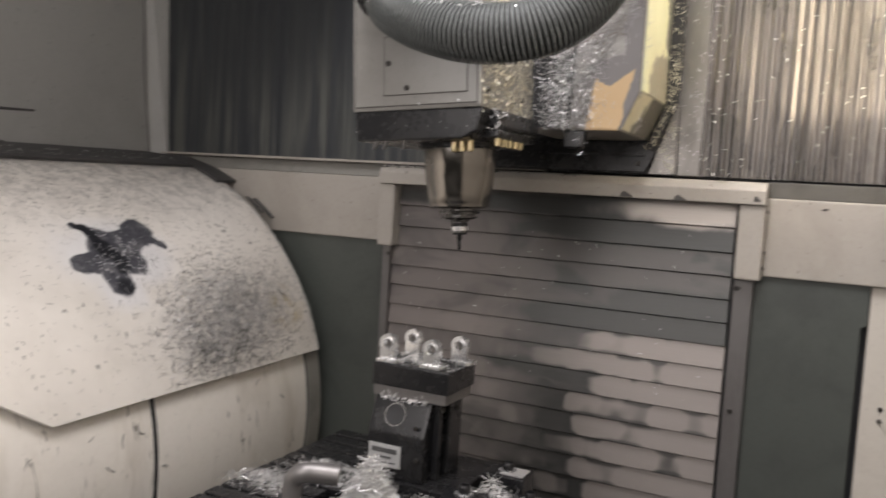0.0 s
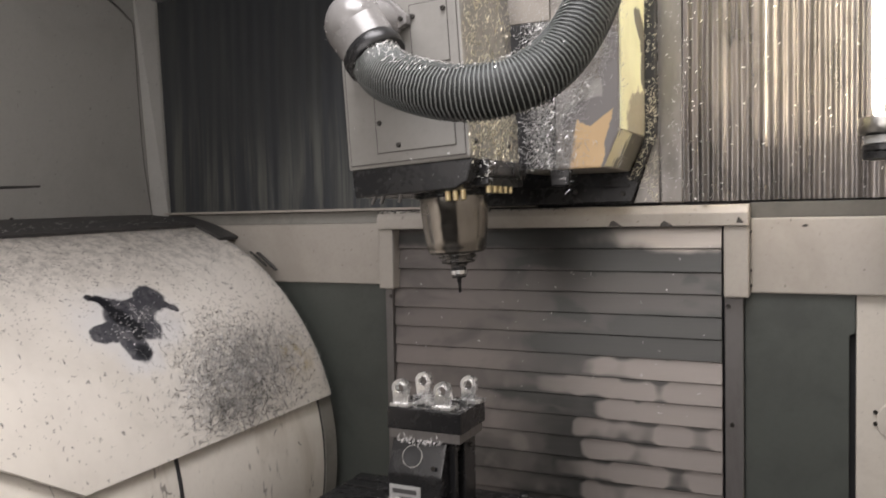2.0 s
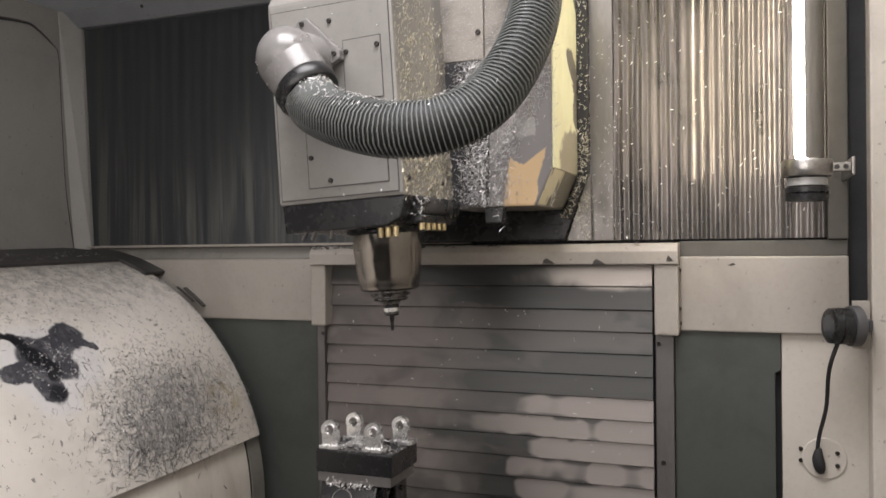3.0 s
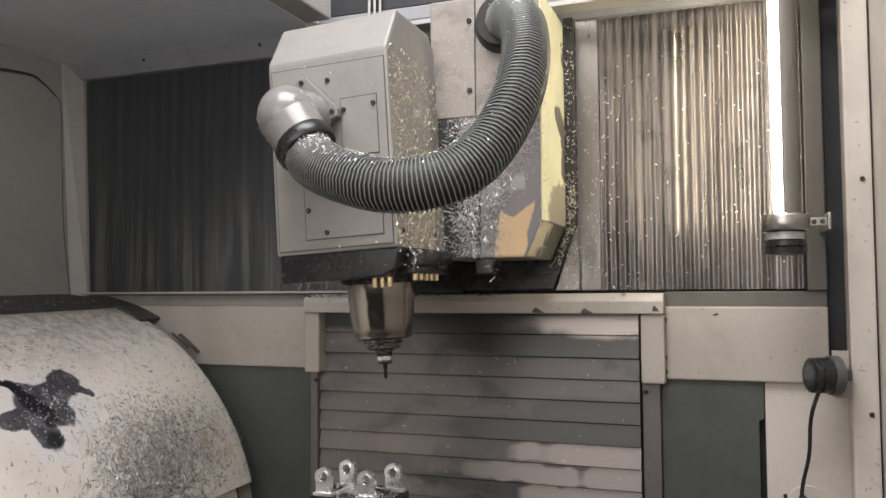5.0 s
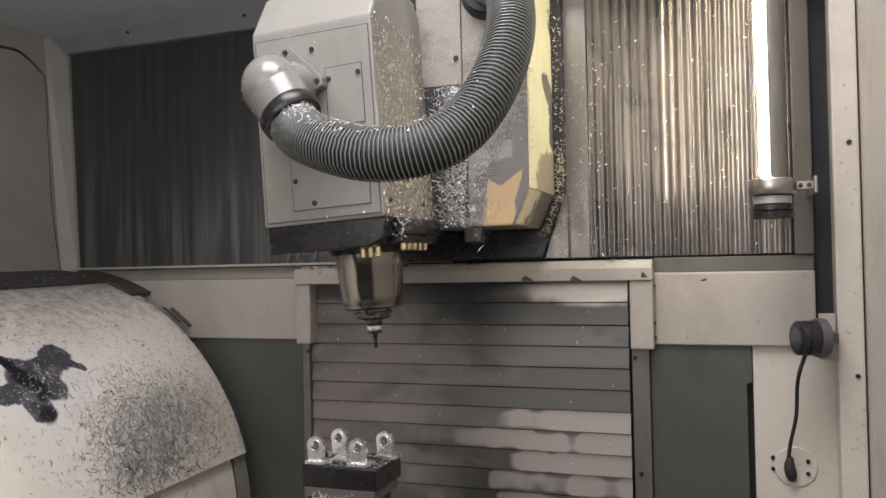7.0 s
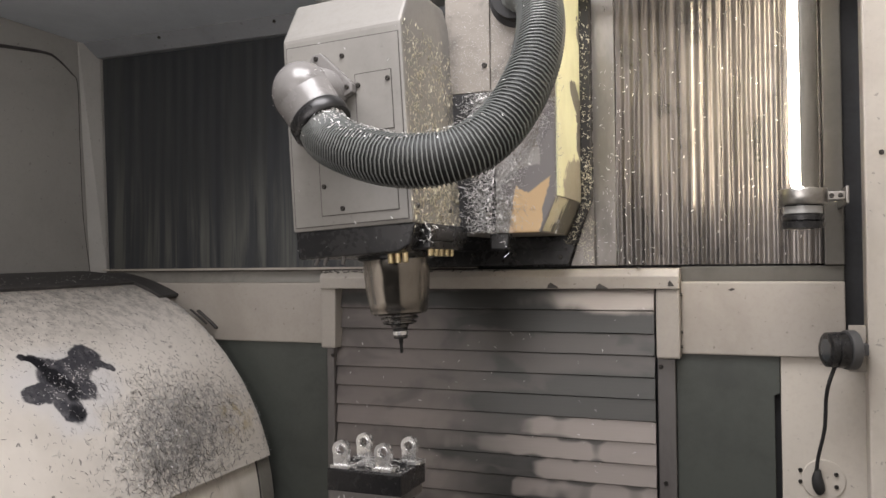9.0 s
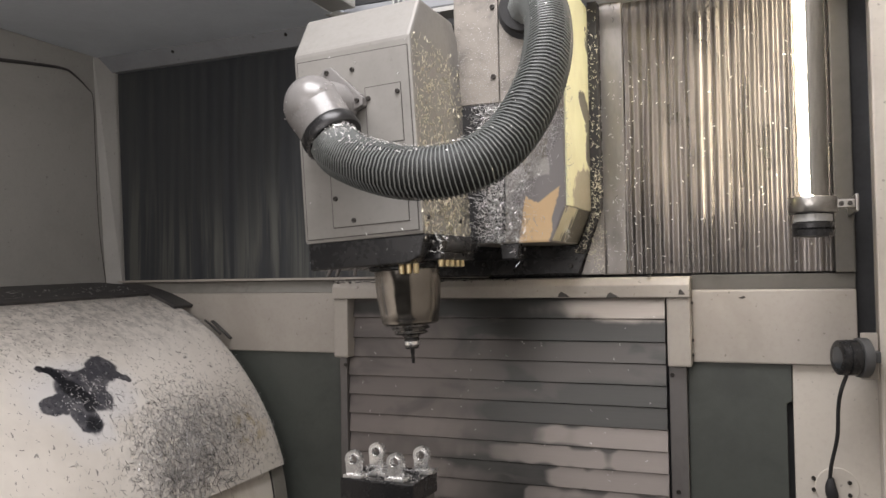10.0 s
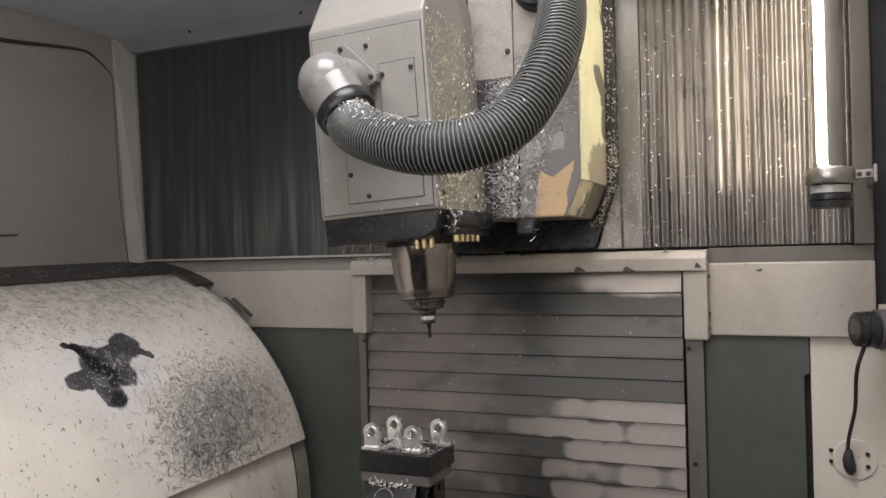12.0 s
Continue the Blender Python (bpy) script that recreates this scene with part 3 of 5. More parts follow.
for a, c, tag in ((-2.10, -1.255, "left"), (-0.282, 0.075, "right")):
    structure(part("trim_" + tag, box(a, c, 1.945, 1.989, 1.282, 1.456, 0.004), BEIGE), "cream painted band below the corrugated panel", "trim")
    # right ledge gets a darker colour to hold down the lamplight on it
    structure(part("ledge_" + tag, prism([(1.945 if tag == "left" else 1.960, 1.4565), (1.962, 1.492), (1.989, 1.492), (1.989, 1.4565)], "x", a, c, 0.0015), LEDGE if tag == "left" else ENDSTRIP), "grey sloped ledge above the cream band", "trim")
structure(part("trim_lip", box(-2.07, -0.80, 1.940, 1.9615, 1.4925, 1.499, 0.001), BEIGE), "thin pale lip under the corrugated panel", "trim")


def corrugated(name, x0, x1, z0, z1, pitch, depth, y=1.962, label="", material=None):
    b = bmesh.new()
    n = int((x1 - x0) / pitch * 10)
    prev = None
    zs = [z0 + (z1 - z0) * k / 12 for k in range(13)]
    for i in range(n + 1):
        x = x0 + (x1 - x0) * i / n
        ph = (x - x0) / pitch * 2 * math.pi + 3.0 * noise.noise((x * 11, 4.1, 0))
        amp = depth * (0.75 + 0.5 * noise.noise((x * 9, 0.3, 0)))
        col = []
        for z in zs:
            wav = 0.006 * noise.noise((x * 3, z * 3, 2.0))
            col.append(b.verts.new((x + 0.0015 * noise.noise((x * 40, z * 5, 7)), y - amp * (0.5 + 0.5 * math.sin(ph)) + wav, z)))
        if prev:
            for k in range(12):
                b.faces.new((prev[k], col[k], col[k + 1], prev[k + 1]))
        prev = col
    ob = part(name, b, material or CORR, smooth=True)
    return structure(ob, label, "panel")


corrugated("corrugated_panel_left", -2.095, -0.93, 1.497, 2.20, 0.042, 0.0013, material=DARKPANEL, label="dark corrugated steel guard panel with paler streaks")
corrugated("corrugated_panel_right", -0.432, 0.034, 1.497, 2.20, 0.0215, 0.0050, label="wet corrugated steel guard panel beside the lamp")
structure(part("panel_strip", box(-0.50, -0.433, 1.950, 1.972, 1.495, 2.20, 0.003), STRIP), "plain brushed steel strip beside the corrugated panel", "panel")
structure(part("panel_end", box(0.035, 0.076, 1.950, 1.975, 1.493, 2.25, 0.003), ENDSTRIP), "plain grey end strip of the guard", "panel")

# door-side column
recess = box(0.060, 0.180, 2.060, 2.080, 1.284, 2.6, 0)
box(0.064, 0.0755, 1.976, 2.0595, 1.284, 2.6, 0, recess)
box(0.160, 0.1695, 1.986, 2.0595, 1.284, 2.6, 0, recess)
structure(part("column_recess", recess, BLACK), "deep black recess beside the column", "trim")
structure(part("column", box(0.112, 0.166, 1.895, 1.958, 0.2, 2.6, 0.006), PALECREAM), "cream painted steel column at the enclosure corner", "column")
col_screws = empty("column_bolts", (0, 0, 0))
tagged(col_screws, "dark hex bolts in the cream column", "bolts")
screws(col_screws, [(0.146, 1.8945, 1.737), (0.150, 1.8945, 1.225), (0.150, 1.8945, 0.95)], (0, -1, 0), 0.0055)
structure(part("wall_right", box(0.170, 0.21, -0.1, 1.985, 0.2, 2.6, 0.004), PALECREAM), "pale cream painted side wall of the enclosure")

# ceiling, side wall, roof opening
structure(part("wall_left", prism([(-0.1, 1.413), (1.952, 1.478), (1.952, 2.26), (-0.1, 2.26)], "x", -2.17, -2.118, 0.004), GREYWALL), "pale grey painted side wall with scratches")
post = prism([(-2.117, 1.935), (-2.060, 1.949), (-2.060, 1.988), (-2.117, 1.988)], "z", 1.488, 2.26, 0)
for v in post.verts:
    if v.co.z > 2.0:
        v.co.x -= 0.030 if v.co.x > -2.1 else 0.0
        v.co.y -= 0.052 if v.co.y < 1.94 else 0.0
structure(part("corner_post", post, GREYWALL), "grey painted corner post", "trim")
structure(part("ceiling", box(-2.117, -1.20, -0.1, 1.94, 2.225, 2.26, 0.004), CEIL), "grey painted enclosure ceiling", "ceiling")
structure(part("ceiling_trim", prism([(1.90, 2.225), (1.942, 2.183), (1.988, 2.183), (1.988, 2.26), (1.90, 2.26)], "x", -2.1165, 0.10, 0.003), TRIMP), "folded trim where ceiling meets rear wall", "trim")
structure(part("roof_lip", prism([(-1.060, 2.184), (-0.60, 2.187), (0.10, 2.187), (0.10, 2.199), (-0.60, 2.199), (-1.060, 2.197)], "y", 1.835, 1.899, 0.002), GREYWALL), "pale folded lip of the roof opening", "trim")
structure(part("roof_back", box(-1.25, 0.3, 1.90, 1.985, 2.262, 3.1, 0), DARK), "dark machine column above the roof opening")

# ---- slatted way cover in the rear wall ----
shutter = empty("slatted_way_cover", (-0.78, 1.97, 1.44))
tagged(shutter, "stained steel slatted way cover in a cream frame", "way cover")
org = Vector((-0.78, 1.97, 1.44))


def local(bm, o):
    bm.transform(Matrix.Translation(-Vector(o)))
    return bm


cap = bmesh.new()
prism([(1.905, 1.439), (1.905, 1.470), (1.918, 1.486), (1.930, 1.489), (1.985, 1.489), (1.985, 1.439)], "x", -1.253, -0.282, 0.003, cap)
part("cap", local(cap, org), BEIGE, shutter, "cream painted cap with chipped lower edge")
part("cap_tab", local(box(-1.253, -1.208, 1.912, 1.985, 1.273, 1.4385, 0.005), org), BEIGE, shutter)
part("cap_tab", local(box(-0.337, -0.282, 1.912, 1.985, 1.273, 1.4385, 0.005), org), BEIGE, shutter)
part("guide", local(box(-1.249, -1.2265, 1.938, 1.985, 0.3, 1.272, 0.003), org), GUIDE, shutter, "grey steel side guide")
part("guide", local(box(-0.3375, -0.296, 1.938, 1.985, 0.3, 1.272, 0.003), org), GUIDE, shutter, "grey steel side guide")
gs = [(-1.230, 1.9375, 1.25), (-0.330, 1.9375, 1.25), (-0.322, 1.9375, 0.97), (-0.322, 1.9375, 0.70)]
screws(shutter, [Vector(p) - org for p in gs], (0, -1, 0), 0.0055)
screws(shutter, [Vector(p) - org for p in ((-0.376, 1.915, 1.4885),)], (0, 0, 1), 0.006)
for x, z, r in ((-0.585, 1.447, 0.016), (-0.463, 1.445, 0.016), (-0.30, 1.452, 0.008)):
    b = bmesh.new()
    prism([(x - r, z - 0.006), (x + r, z - 0.006), (x + r * 0.5, z), (x - r * 0.4, z + 0.008), (x - r * 0.8, z + 0.003)], "y", 1.9042, 1.906, 0, b)
    part("paint_chip", local(b, org), SCREW, shutter, "dark flake of missing paint")

# each slat overlaps the next one like a shingle
edges = [1.4385] + [1.3815 - 0.0535 * k for k in range(17)]
slat_me = None
for top in edges[:-1]:
    m = Matrix.Translation(Vector((-0.7822, 1.969, top - 0.028)) - org)
    if slat_me is None:
        ob = part("slat", prism([(-0.0120, 0.034), (-0.004, 0.034), (-0.004, -0.0235), (-0.020, -0.0268), (-0.0235, -0.0250)], "x", -0.443, 0.4375, 0.0012), SLAT, shutter, m=m)
        slat_me = ob.data
    else:
        ob = new("slat", slat_me)
        ob.parent, ob.matrix_basis = shutter, m

# ---- swivel drum with the sheet flap over it ----
CX, CZ, R = -2.084, 0.79, 0.692


def drum_point(y, deg, r=R):
    """A place on the drum, whose axis sinks a little towards the door."""
    return Vector((CX + r * math.cos(radians(deg)), y, CZ + r * math.sin(radians(deg)) - 0.014 * (1.9 - y)))


def shell(y0, y1, a0, a1, r_out, r_in, steps=48, cut=None, ny=1):
    """Curved sheet over the drum between two angles; cut(angle) gives the near end at an angle."""
    b = bmesh.new()
    rows = []
    for i in range(steps + 1):
        a = a0 + (a1 - a0) * i / steps
        near = cut(a) if cut else y0
        rows.append([[b.verts.new(drum_point(near + (y1 - near) * j / ny, a, rr)) for j in range(ny + 1)] for rr in (r_out, r_in)])
    for p, q in zip(rows, rows[1:]):
        for s in (0, 1):
            for j in range(ny):
                b.faces.new((p[s][j], p[s][j + 1], q[s][j + 1], q[s][j]))
        b.faces.new((p[0][0], q[0][0], q[1][0], p[1][0]))
        b.faces.new((p[0][-1], q[0][-1], q[1][-1], p[1][-1]))
    for e in (rows[0], rows[-1]):
        for j in range(ny):
            b.faces.new((e[0][j], e[0][j + 1], e[1][j + 1], e[1][j]))
    return b


drum = empty("swivel_drum", (0, 0, 0))
tagged(drum, "large cream painted swivel drum cover beside the table", "machine cover")
for y0, y1 in ((0.25, 1.2900), (1.3045, 1.844)):
    part("drum_shell", shell(y0, y1, -75, 100, R - 0.016, R - 0.030), DRUMP, drum, smooth=True)
part("rear_ring", shell(1.8535, 1.908, -75, 95, R - 0.014, R - 0.03), LEDGE, drum, "grey end ring of the drum", smooth=True)
part("seam", shell(1.2895, 1.3050, -75, 95, R - 0.0180, R - 0.034), BLACK, drum, "black open seam", smooth=True)
part("seam", shell(1.8435, 1.8540, -75, 95, R - 0.0180, R - 0.034), BLACK, drum, "black open seam", smooth=True)


def flap_near(a):
    if a < 31:
        return 1.04 - (1.04 - 0.745) * (a - 14.6) / (31 - 14.6)
    return 0.745 - 0.02 * (a - 31) / 10


part("flap", shell(0.7, 1.894, 14.6, 88, R + 0.003, R - 0.0045, 60, flap_near, 6), FLAP, drum, "cream sheet flap with a torn dark patch", smooth=True)
part("front_disc", prism([(CX + (R - 0.03) * math.cos(radians(a)), CZ + (R - 0.03) * math.sin(radians(a))) for a in range(-75, 101, 5)] + [(CX - 0.3, CZ)], "y", 0.262, 0.28), BEIGE, drum)

seal = empty("wiper_seal", (0, 0, 0))
tagged(seal, "black rubber wiper strip above the drum", "seal")
part("strip", shell(0.3, 1.858, 72, 92, R + 0.013, R + 0.005, 14), RUBBER, seal, "wide black wiper strip", smooth=True)
part("corner_strip", shell(1.860, 1.9415, 63.5, 82, R + 0.013, R + 0.004, 14), RUBBER, seal, "black rubber corner strip", smooth=True)
part("frayed_strip", shell(1.929, 1.9415, 49.0, 56.0, R + 0.011, R + 0.006, 8), RUBBER, seal, "frayed black strip end", smooth=True)
part("frayed_strip", shell(1.912, 1.918, 51.0, 57.0, R + 0.008, R + 0.004, 8), RUBBER, seal, "frayed black strip end", smooth=True)

# ---- the tilting head ----
HO = Vector((-0.886, 1.53, 1.779))
head = empty("milling_head", m=pose(*HO, 0, -3.2, 0))
tagged(head, "grey painted tilting milling head covered in chips", "milling head")


part("housing", prism([(-0.15, -0.2), (0.155, -0.2), (0.155, 0.222), (0.10, 0.298), (-0.085, 0.298), (-0.15, 0.204)], "x", -0.1365, 0.1365, 0.007), HEADP, head, "grey painted housing with chamfered top")


def cover_plate(name, pts, y=-0.1505):
    """Thin plate with a dark gap round it."""
    part("plate_gap", prism(pts, "y", y - 0.0004, y + 0.004), SCREW, head)
    cx, cz = sum(p[0] for p in pts) / len(pts), sum(p[1] for p in pts) / len(pts)
    inner = [(p[0] - 0.0016 * (1 if p[0] > cx else -1), p[1] - 0.0016 * (1 if p[1] > cz else -1)) for p in pts]
    return part(name, prism(inner, "y", y - 0.0016, y + 0.003, 0.0006), HEADP, head)


cover_plate("face_plate", [(-0.1285, -0.192), (-0.1285, 0.188), (0.1300, 0.184), (0.1300, -0.192)])
cover_plate("access_plate", [(0.029, -0.010), (0.029, 0.110), (0.111, 0.110), (0.111, -0.010)], -0.1525)
cover_plate("access_plate", [(-0.064, -0.172), (-0.064, -0.060), (0.111, -0.060), (0.111, -0.172)], -0.1525)
screws(head, [(0.003, -0.1525, 0.152), (0.037, -0.1545, 0.086), (0.103, -0.1545, 0.091), (-0.054, -0.1545, -0.111), (-0.014, -0.1545, -0.159)], (0, -1, 0), 0.0052)
screws(head, [(0.1368, -0.12, -0.165), (0.1368, 0.06, -0.165)], (1, 0, 0), 0.005)
part("wiper_plate", prism([(-0.128, -0.256), (0.098, -0.256), (0.126, -0.243), (0.140, -0.199), (-0.131, -0.199)], "y", -0.147, 0.15, 0.004), OXIDE, head, "black rubber wiper plate under the housing")
SPIN = Matrix.Translation((0.027, 0.0, 0))
part("nose_flange", lathe([(0.080, -0.266), (0.084, -0.263), (0.084, -0.250), (0.080, -0.246)], SPIN, 40), OXIDE, head, smooth=True)
part("spindle_nose", lathe([(0.045, -0.385), (0.056, -0.385), (0.0615, -0.381), (0.0632, -0.372), (0.0640, -0.371), (0.0655, -0.355), (0.0700, -0.325), (0.0715, -0.302), (0.0722, -0.300), (0.0728, -0.262)], SPIN, 48), SPINDLE, head, "bronze-tinted polished steel spindle nose", smooth=True)
holder = part("tool_holder", lathe([(0.012, -0.437), (0.0155, -0.434), (0.0155, -0.416), (0.0135, -0.415), (0.0135, -0.413), (0.019, -0.412), (0.020, -0.408), (0.034, -0.406), (0.037, -0.403), (0.037, -0.4005), (0.031, -0.3995), (0.031, -0.397), (0.041, -0.3955), (0.042, -0.391), (0.037, -0.3895), (0.037, -0.3845)], SPIN, 36), DARKST, head, "dark-ringed steel tool holder", smooth=True)
part("collet_band", lathe([(0.0160, -0.4300), (0.0166, -0.4295), (0.0166, -0.4215), (0.0160, -0.4210)], SPIN, 28), ALU, holder, "bright knurled collet nut", smooth=True)
for z0, z1, r in ((-0.4378, -0.4302, 0.0152), (-0.4208, -0.4140, 0.0166)):
    part("collet_ring", lathe([(r - 0.001, z0), (r, z0 + 0.0008), (r, z1 - 0.0008), (r - 0.001, z1)], SPIN, 28), OXIDE, holder, "black collet ring", smooth=True)
part("cutter", lathe([(0.0022, -0.4700), (0.0036, -0.4690), (0.0038, -0.4500), (0.0050, -0.4480), (0.0052, -0.4370)], SPIN, 14), OXIDE, holder, "thin dark end mill", smooth=True)
ring = [(0.060 + 0.0165 * k, -0.098, -0.268) for k in range(3)] + [(0.139, -0.075 + 0.030 * k, -0.258) for k in range(5)]
noz = None
for p in ring:
    b = lathe([(0.0035, -0.009), (0.0060, -0.007), (0.0064, 0.004), (0.0064, 0.014)], seg=12) if noz is None else None
    if noz is None:
        o = part("coolant_nozzle", b, BRASS, head, "brass coolant nozzle", smooth=True, m=Matrix.Translation(p))
        noz = o.data
    else:
        o = new("coolant_nozzle", noz)
        o.parent, o.matrix_basis = head, Matrix.Translation(p)
dull = None
for p, lean in (((-0.086, -0.140, -0.259), 30), ((-0.066, -0.140, -0.259), 24), ((-0.026, -0.140, -0.259), 12)):
    if dull is None:
        o = part("side_nozzle", lathe([(0.0025, -0.014), (0.0040, -0.012), (0.0042, 0.010)], seg=10), GUIDE, head, "dull grey coolant nozzle", smooth=True)
        dull = o.data
    else:
        o = new("side_nozzle", dull)
        o.parent = head
    o.matrix_basis = pose(*p, 0, lean, 0)
part("nozzle_block", box(0.110, 0.150, -0.10, 0.10, -0.252, -0.236, 0.004), OXIDE, head, "dark coolant block")
part("chip_shelf", box(0.112, 0.154, -0.10, 0.12, -0.2355, -0.20, 0.006), OXIDE, head, "dark bracket caked with chips")

# suction elbow on the head front
elbow_in, elbow_c = Vector((-0.020, -0.150, 0.088)), Vector((-0.048, -0.225, 0.062))
part("elbow_flange", prism([(-0.052, 0.157), (-0.034, 0.158), (0.034, 0.086), (0.033, 0.070), (0.010, 0.060), (-0.072, 0.128)], "y", -0.176, -0.154, 0.003), ELBOW, head, "clear plastic elbow flange")
screws(head, [(-0.044, -0.1765, 0.147), (0.022, -0.1765, 0.080)], (0, -1, 0), 0.0052)
eb = bmesh.new()
bmesh.ops.create_uvsphere(eb, u_segments=32, v_segments=20, radius=0.0585, matrix=Matrix.LocRotScale(elbow_c + Vector((-0.003, 0, 0.006)), None, (1.0, 1.05, 1.08)))
sweep(spline([(-0.03, -0.152, 0.075), (-0.04, -0.185, 0.075), elbow_c], 8), lambda s: 0.050 + 0.006 * s, 28, eb)
sweep([elbow_c, elbow_c + Vector((0.016, -0.003, -0.024)), elbow_c + Vector((0.032, -0.007, -0.047))], lambda s: 0.0595 - 0.003 * s, 32, eb)
part("elbow", eb, ELBOW, head, "glossy translucent grey plastic elbow", smooth=True)
cuff_a, cuff_b = elbow_c + Vector((0.031, -0.0066, -0.046)), elbow_c + Vector((0.049, -0.011, -0.070))
part("clamp_ring", sweep([cuff_a, cuff_a.lerp(cuff_b, 0.15), cuff_a.lerp(cuff_b, 0.85), cuff_b], lambda s: 0.0605 if 0.1 < s < 0.9 else 0.057, 32), OXIDE, head, "black hose clamp", smooth=True)

# ---- the slide behind the head ----
ram = empty("head_slide", (0, 0, 0))
tagged(ram, "grey slide cover with peeling paint over peach primer", "machine slide")
SF = 1.660
part("cover", prism([(-0.775, 1.572), (-0.552, 1.572), (-0.517, 1.650), (-0.517, 2.17), (-0.775, 2.17)], "y", SF, 1.938, 0.005), RAM, ram)
# separate panel added so the lamp-facing side can carry a brighter colour
part("side_panel", prism([(SF + 0.004, 1.653), (1.909, 1.653), (1.909, 2.165), (SF + 0.004, 2.165)], "x", -0.5168, -0.5130, 0.001), WORN, ram, "flaked side panel with lamplight painted in as yellow")
part("chamfer_panel", prism([(-0.549, 1.576), (-0.5155, 1.6515), (-0.5185, 1.6515), (-0.553, 1.576)], "y", SF + 0.004, 1.909, 0), CHAMFER, ram, "scraped lower chamfer with cream paint left")
part("upper_plate", box(-0.77, -0.664, SF - 0.008, SF - 0.0005, 1.893, 2.165, 0.002), RAM, ram)
part("upper_plate", box(-0.661, -0.53, SF - 0.008, SF - 0.0005, 1.893, 2.165, 0.002), RAM, ram)
screws(ram, [(-0.676, SF - 0.0085, 2.113), (-0.676, SF - 0.0085, 1.953)], (0, -1, 0), 0.006)
part("dark_gasket", box(-0.772, -0.655, SF - 0.007, SF - 0.0002, 1.575, 1.892, 0.002), BLACK, ram, "black gap caked with fine chips")
part("lower_tab", prism([(-0.668, 1.536), (-0.630, 1.536), (-0.626, 1.5715), (-0.672, 1.5715)], "y", SF + 0.002, SF + 0.030, 0.003), OXIDE, ram, "small dark tab under the cover")
part("hose_port", lathe([(0.066, -0.02), (0.070, -0.016), (0.070, 0.0), (0.058, 0.004), (0.057, 0.03)], along((-0.592, SF - 0.010, 2.098), (-0.592, 1.4, 2.098)), 36), BLACK, ram, "black hose port ring", smooth=True)

# ---- the brush-edged opening that the slide runs through ----
gate = empty("slide_opening", (0, 0, 0))
tagged(gate, "black steel plate with chip-caked brush round the slide", "wall opening")
part("back_plate", box(-0.95, -0.4885, 1.9385, 1.9610, 1.495, 2.18, 0.002), OXIDE, gate, "dark back plate")
part("lower_plate", prism([(-0.92, 1.499), (-0.548, 1.499), (-0.519, 1.575), (-0.92, 1.560)], "y", 1.920, 1.938, 0.003), OXIDE, gate, "black lower plate with bolts")
part("plate_lip", box(-0.92, -0.553, 1.912, 1.9195, 1.536, 1.542, 0.001), OXIDE, gate)
screws(gate, [(-0.569, 1.9195, 1.519), (-0.687, 1.9195, 1.527), (-0.80, 1.9195, 1.527)], (0, -1, 0), 0.0055)
part("edge_brush", box(-0.5125, -0.4890, 1.910, 1.9380, 1.655, 2.18, 0.002), BLACK, gate, "black edge brush caked with chips")
part("corner_brush", prism([(-0.553, 1.552), (-0.535, 1.548), (-0.489, 1.654), (-0.5125, 1.654)], "y", 1.910, 1.9380, 0.002), BLACK, gate, "black slanting brush caked with chips")
part("lower_shield", prism([(-0.545, 1.4965), (-0.484, 1.4965), (-0.486, 1.66), (-0.492, 1.655)], "y", 1.930, 1.9375, 0.001), STRIP, gate, "scratched steel lower shield")

# ---- the ribbed hose ----
start = pose(*HO, 0, -3.2, 0) @ cuff_a.lerp(cuff_b, 0.3)
ctrl = [start, (-0.866, 1.280, 1.746), (-0.793, 1.258, 1.712), (-0.692, 1.245, 1.689), (-0.596, 1.265, 1.700), (-0.535, 1.320, 1.757), (-0.503, 1.400, 1.860), (-0.502, 1.480, 1.965), (-0.525, 1.550, 2.050), (-0.560, 1.600, 2.095), (-0.592, 1.655, 2.098)]
RIBS = 136
path = spline(ctrl, RIBS * 12 + 1)
hose = empty("suction_hose", (0, 0, 0))
tagged(hose, "grey ribbed plastic suction hose dusted with chips", "hose")
part("tube", sweep(path[::8], 0.0458, 28), HOSE, hose, "dark inner tube", smooth=True)


def coil(points, radius, wire, per_turn):
    """A helix of the given wire wound round a path."""
    out, up = [], Vector((0.1, -1, 0.2))
    for i in range(len(points)):
        d = (points[min(i + 1, len(points) - 1)] - points[max(i - 1, 0)]).normalized()
        s = up.cross(d).normalized()
        up = d.cross(s).normalized()
        a = 2 * math.pi * i / per_turn
        out.append(points[i] + radius * (math.cos(a) * s + math.sin(a) * up))
    return sweep(out, wire, 6)


part("rib_coil", coil(path, 0.0487, 0.0015, 12), HOSERIB, hose, "grey spiral rib", smooth=True)

# ---- work lamp ----
lamp = empty("work_lamp", (-0.018, 1.77, 1.62))
tagged(lamp, "lit tubular machine lamp in a steel clamp", "lamp")
g = part("glass_tube", lathe([(0.0345, 0.03), (0.0345, 0.64)], seg=32), GLASS, lamp, "clear glass tube", smooth=True)
g.visible_shadow = False
part("light_tube", lathe([(0.011, 0.036), (0.0145, 0.05), (0.0145, 0.60), (0.012, 0.62)], Matrix.Translation((-0.009, 0, 0)), 20), GLOW, lamp, "glowing warm white tube", smooth=True)
b = bmesh.new()
arc = [radians(a) for a in range(-99, 100, 9)]
prism([(0.0315 * math.cos(a), 0.0315 * math.sin(a)) for a in arc] + [(0.0295 * math.cos(a), 0.0295 * math.sin(a)) for a in reversed(arc)], "z", 0.035, 0.63, 0, b)
part("shield", b, ENDSTRIP, lamp, "dull half-round shield behind the tube", smooth=True)
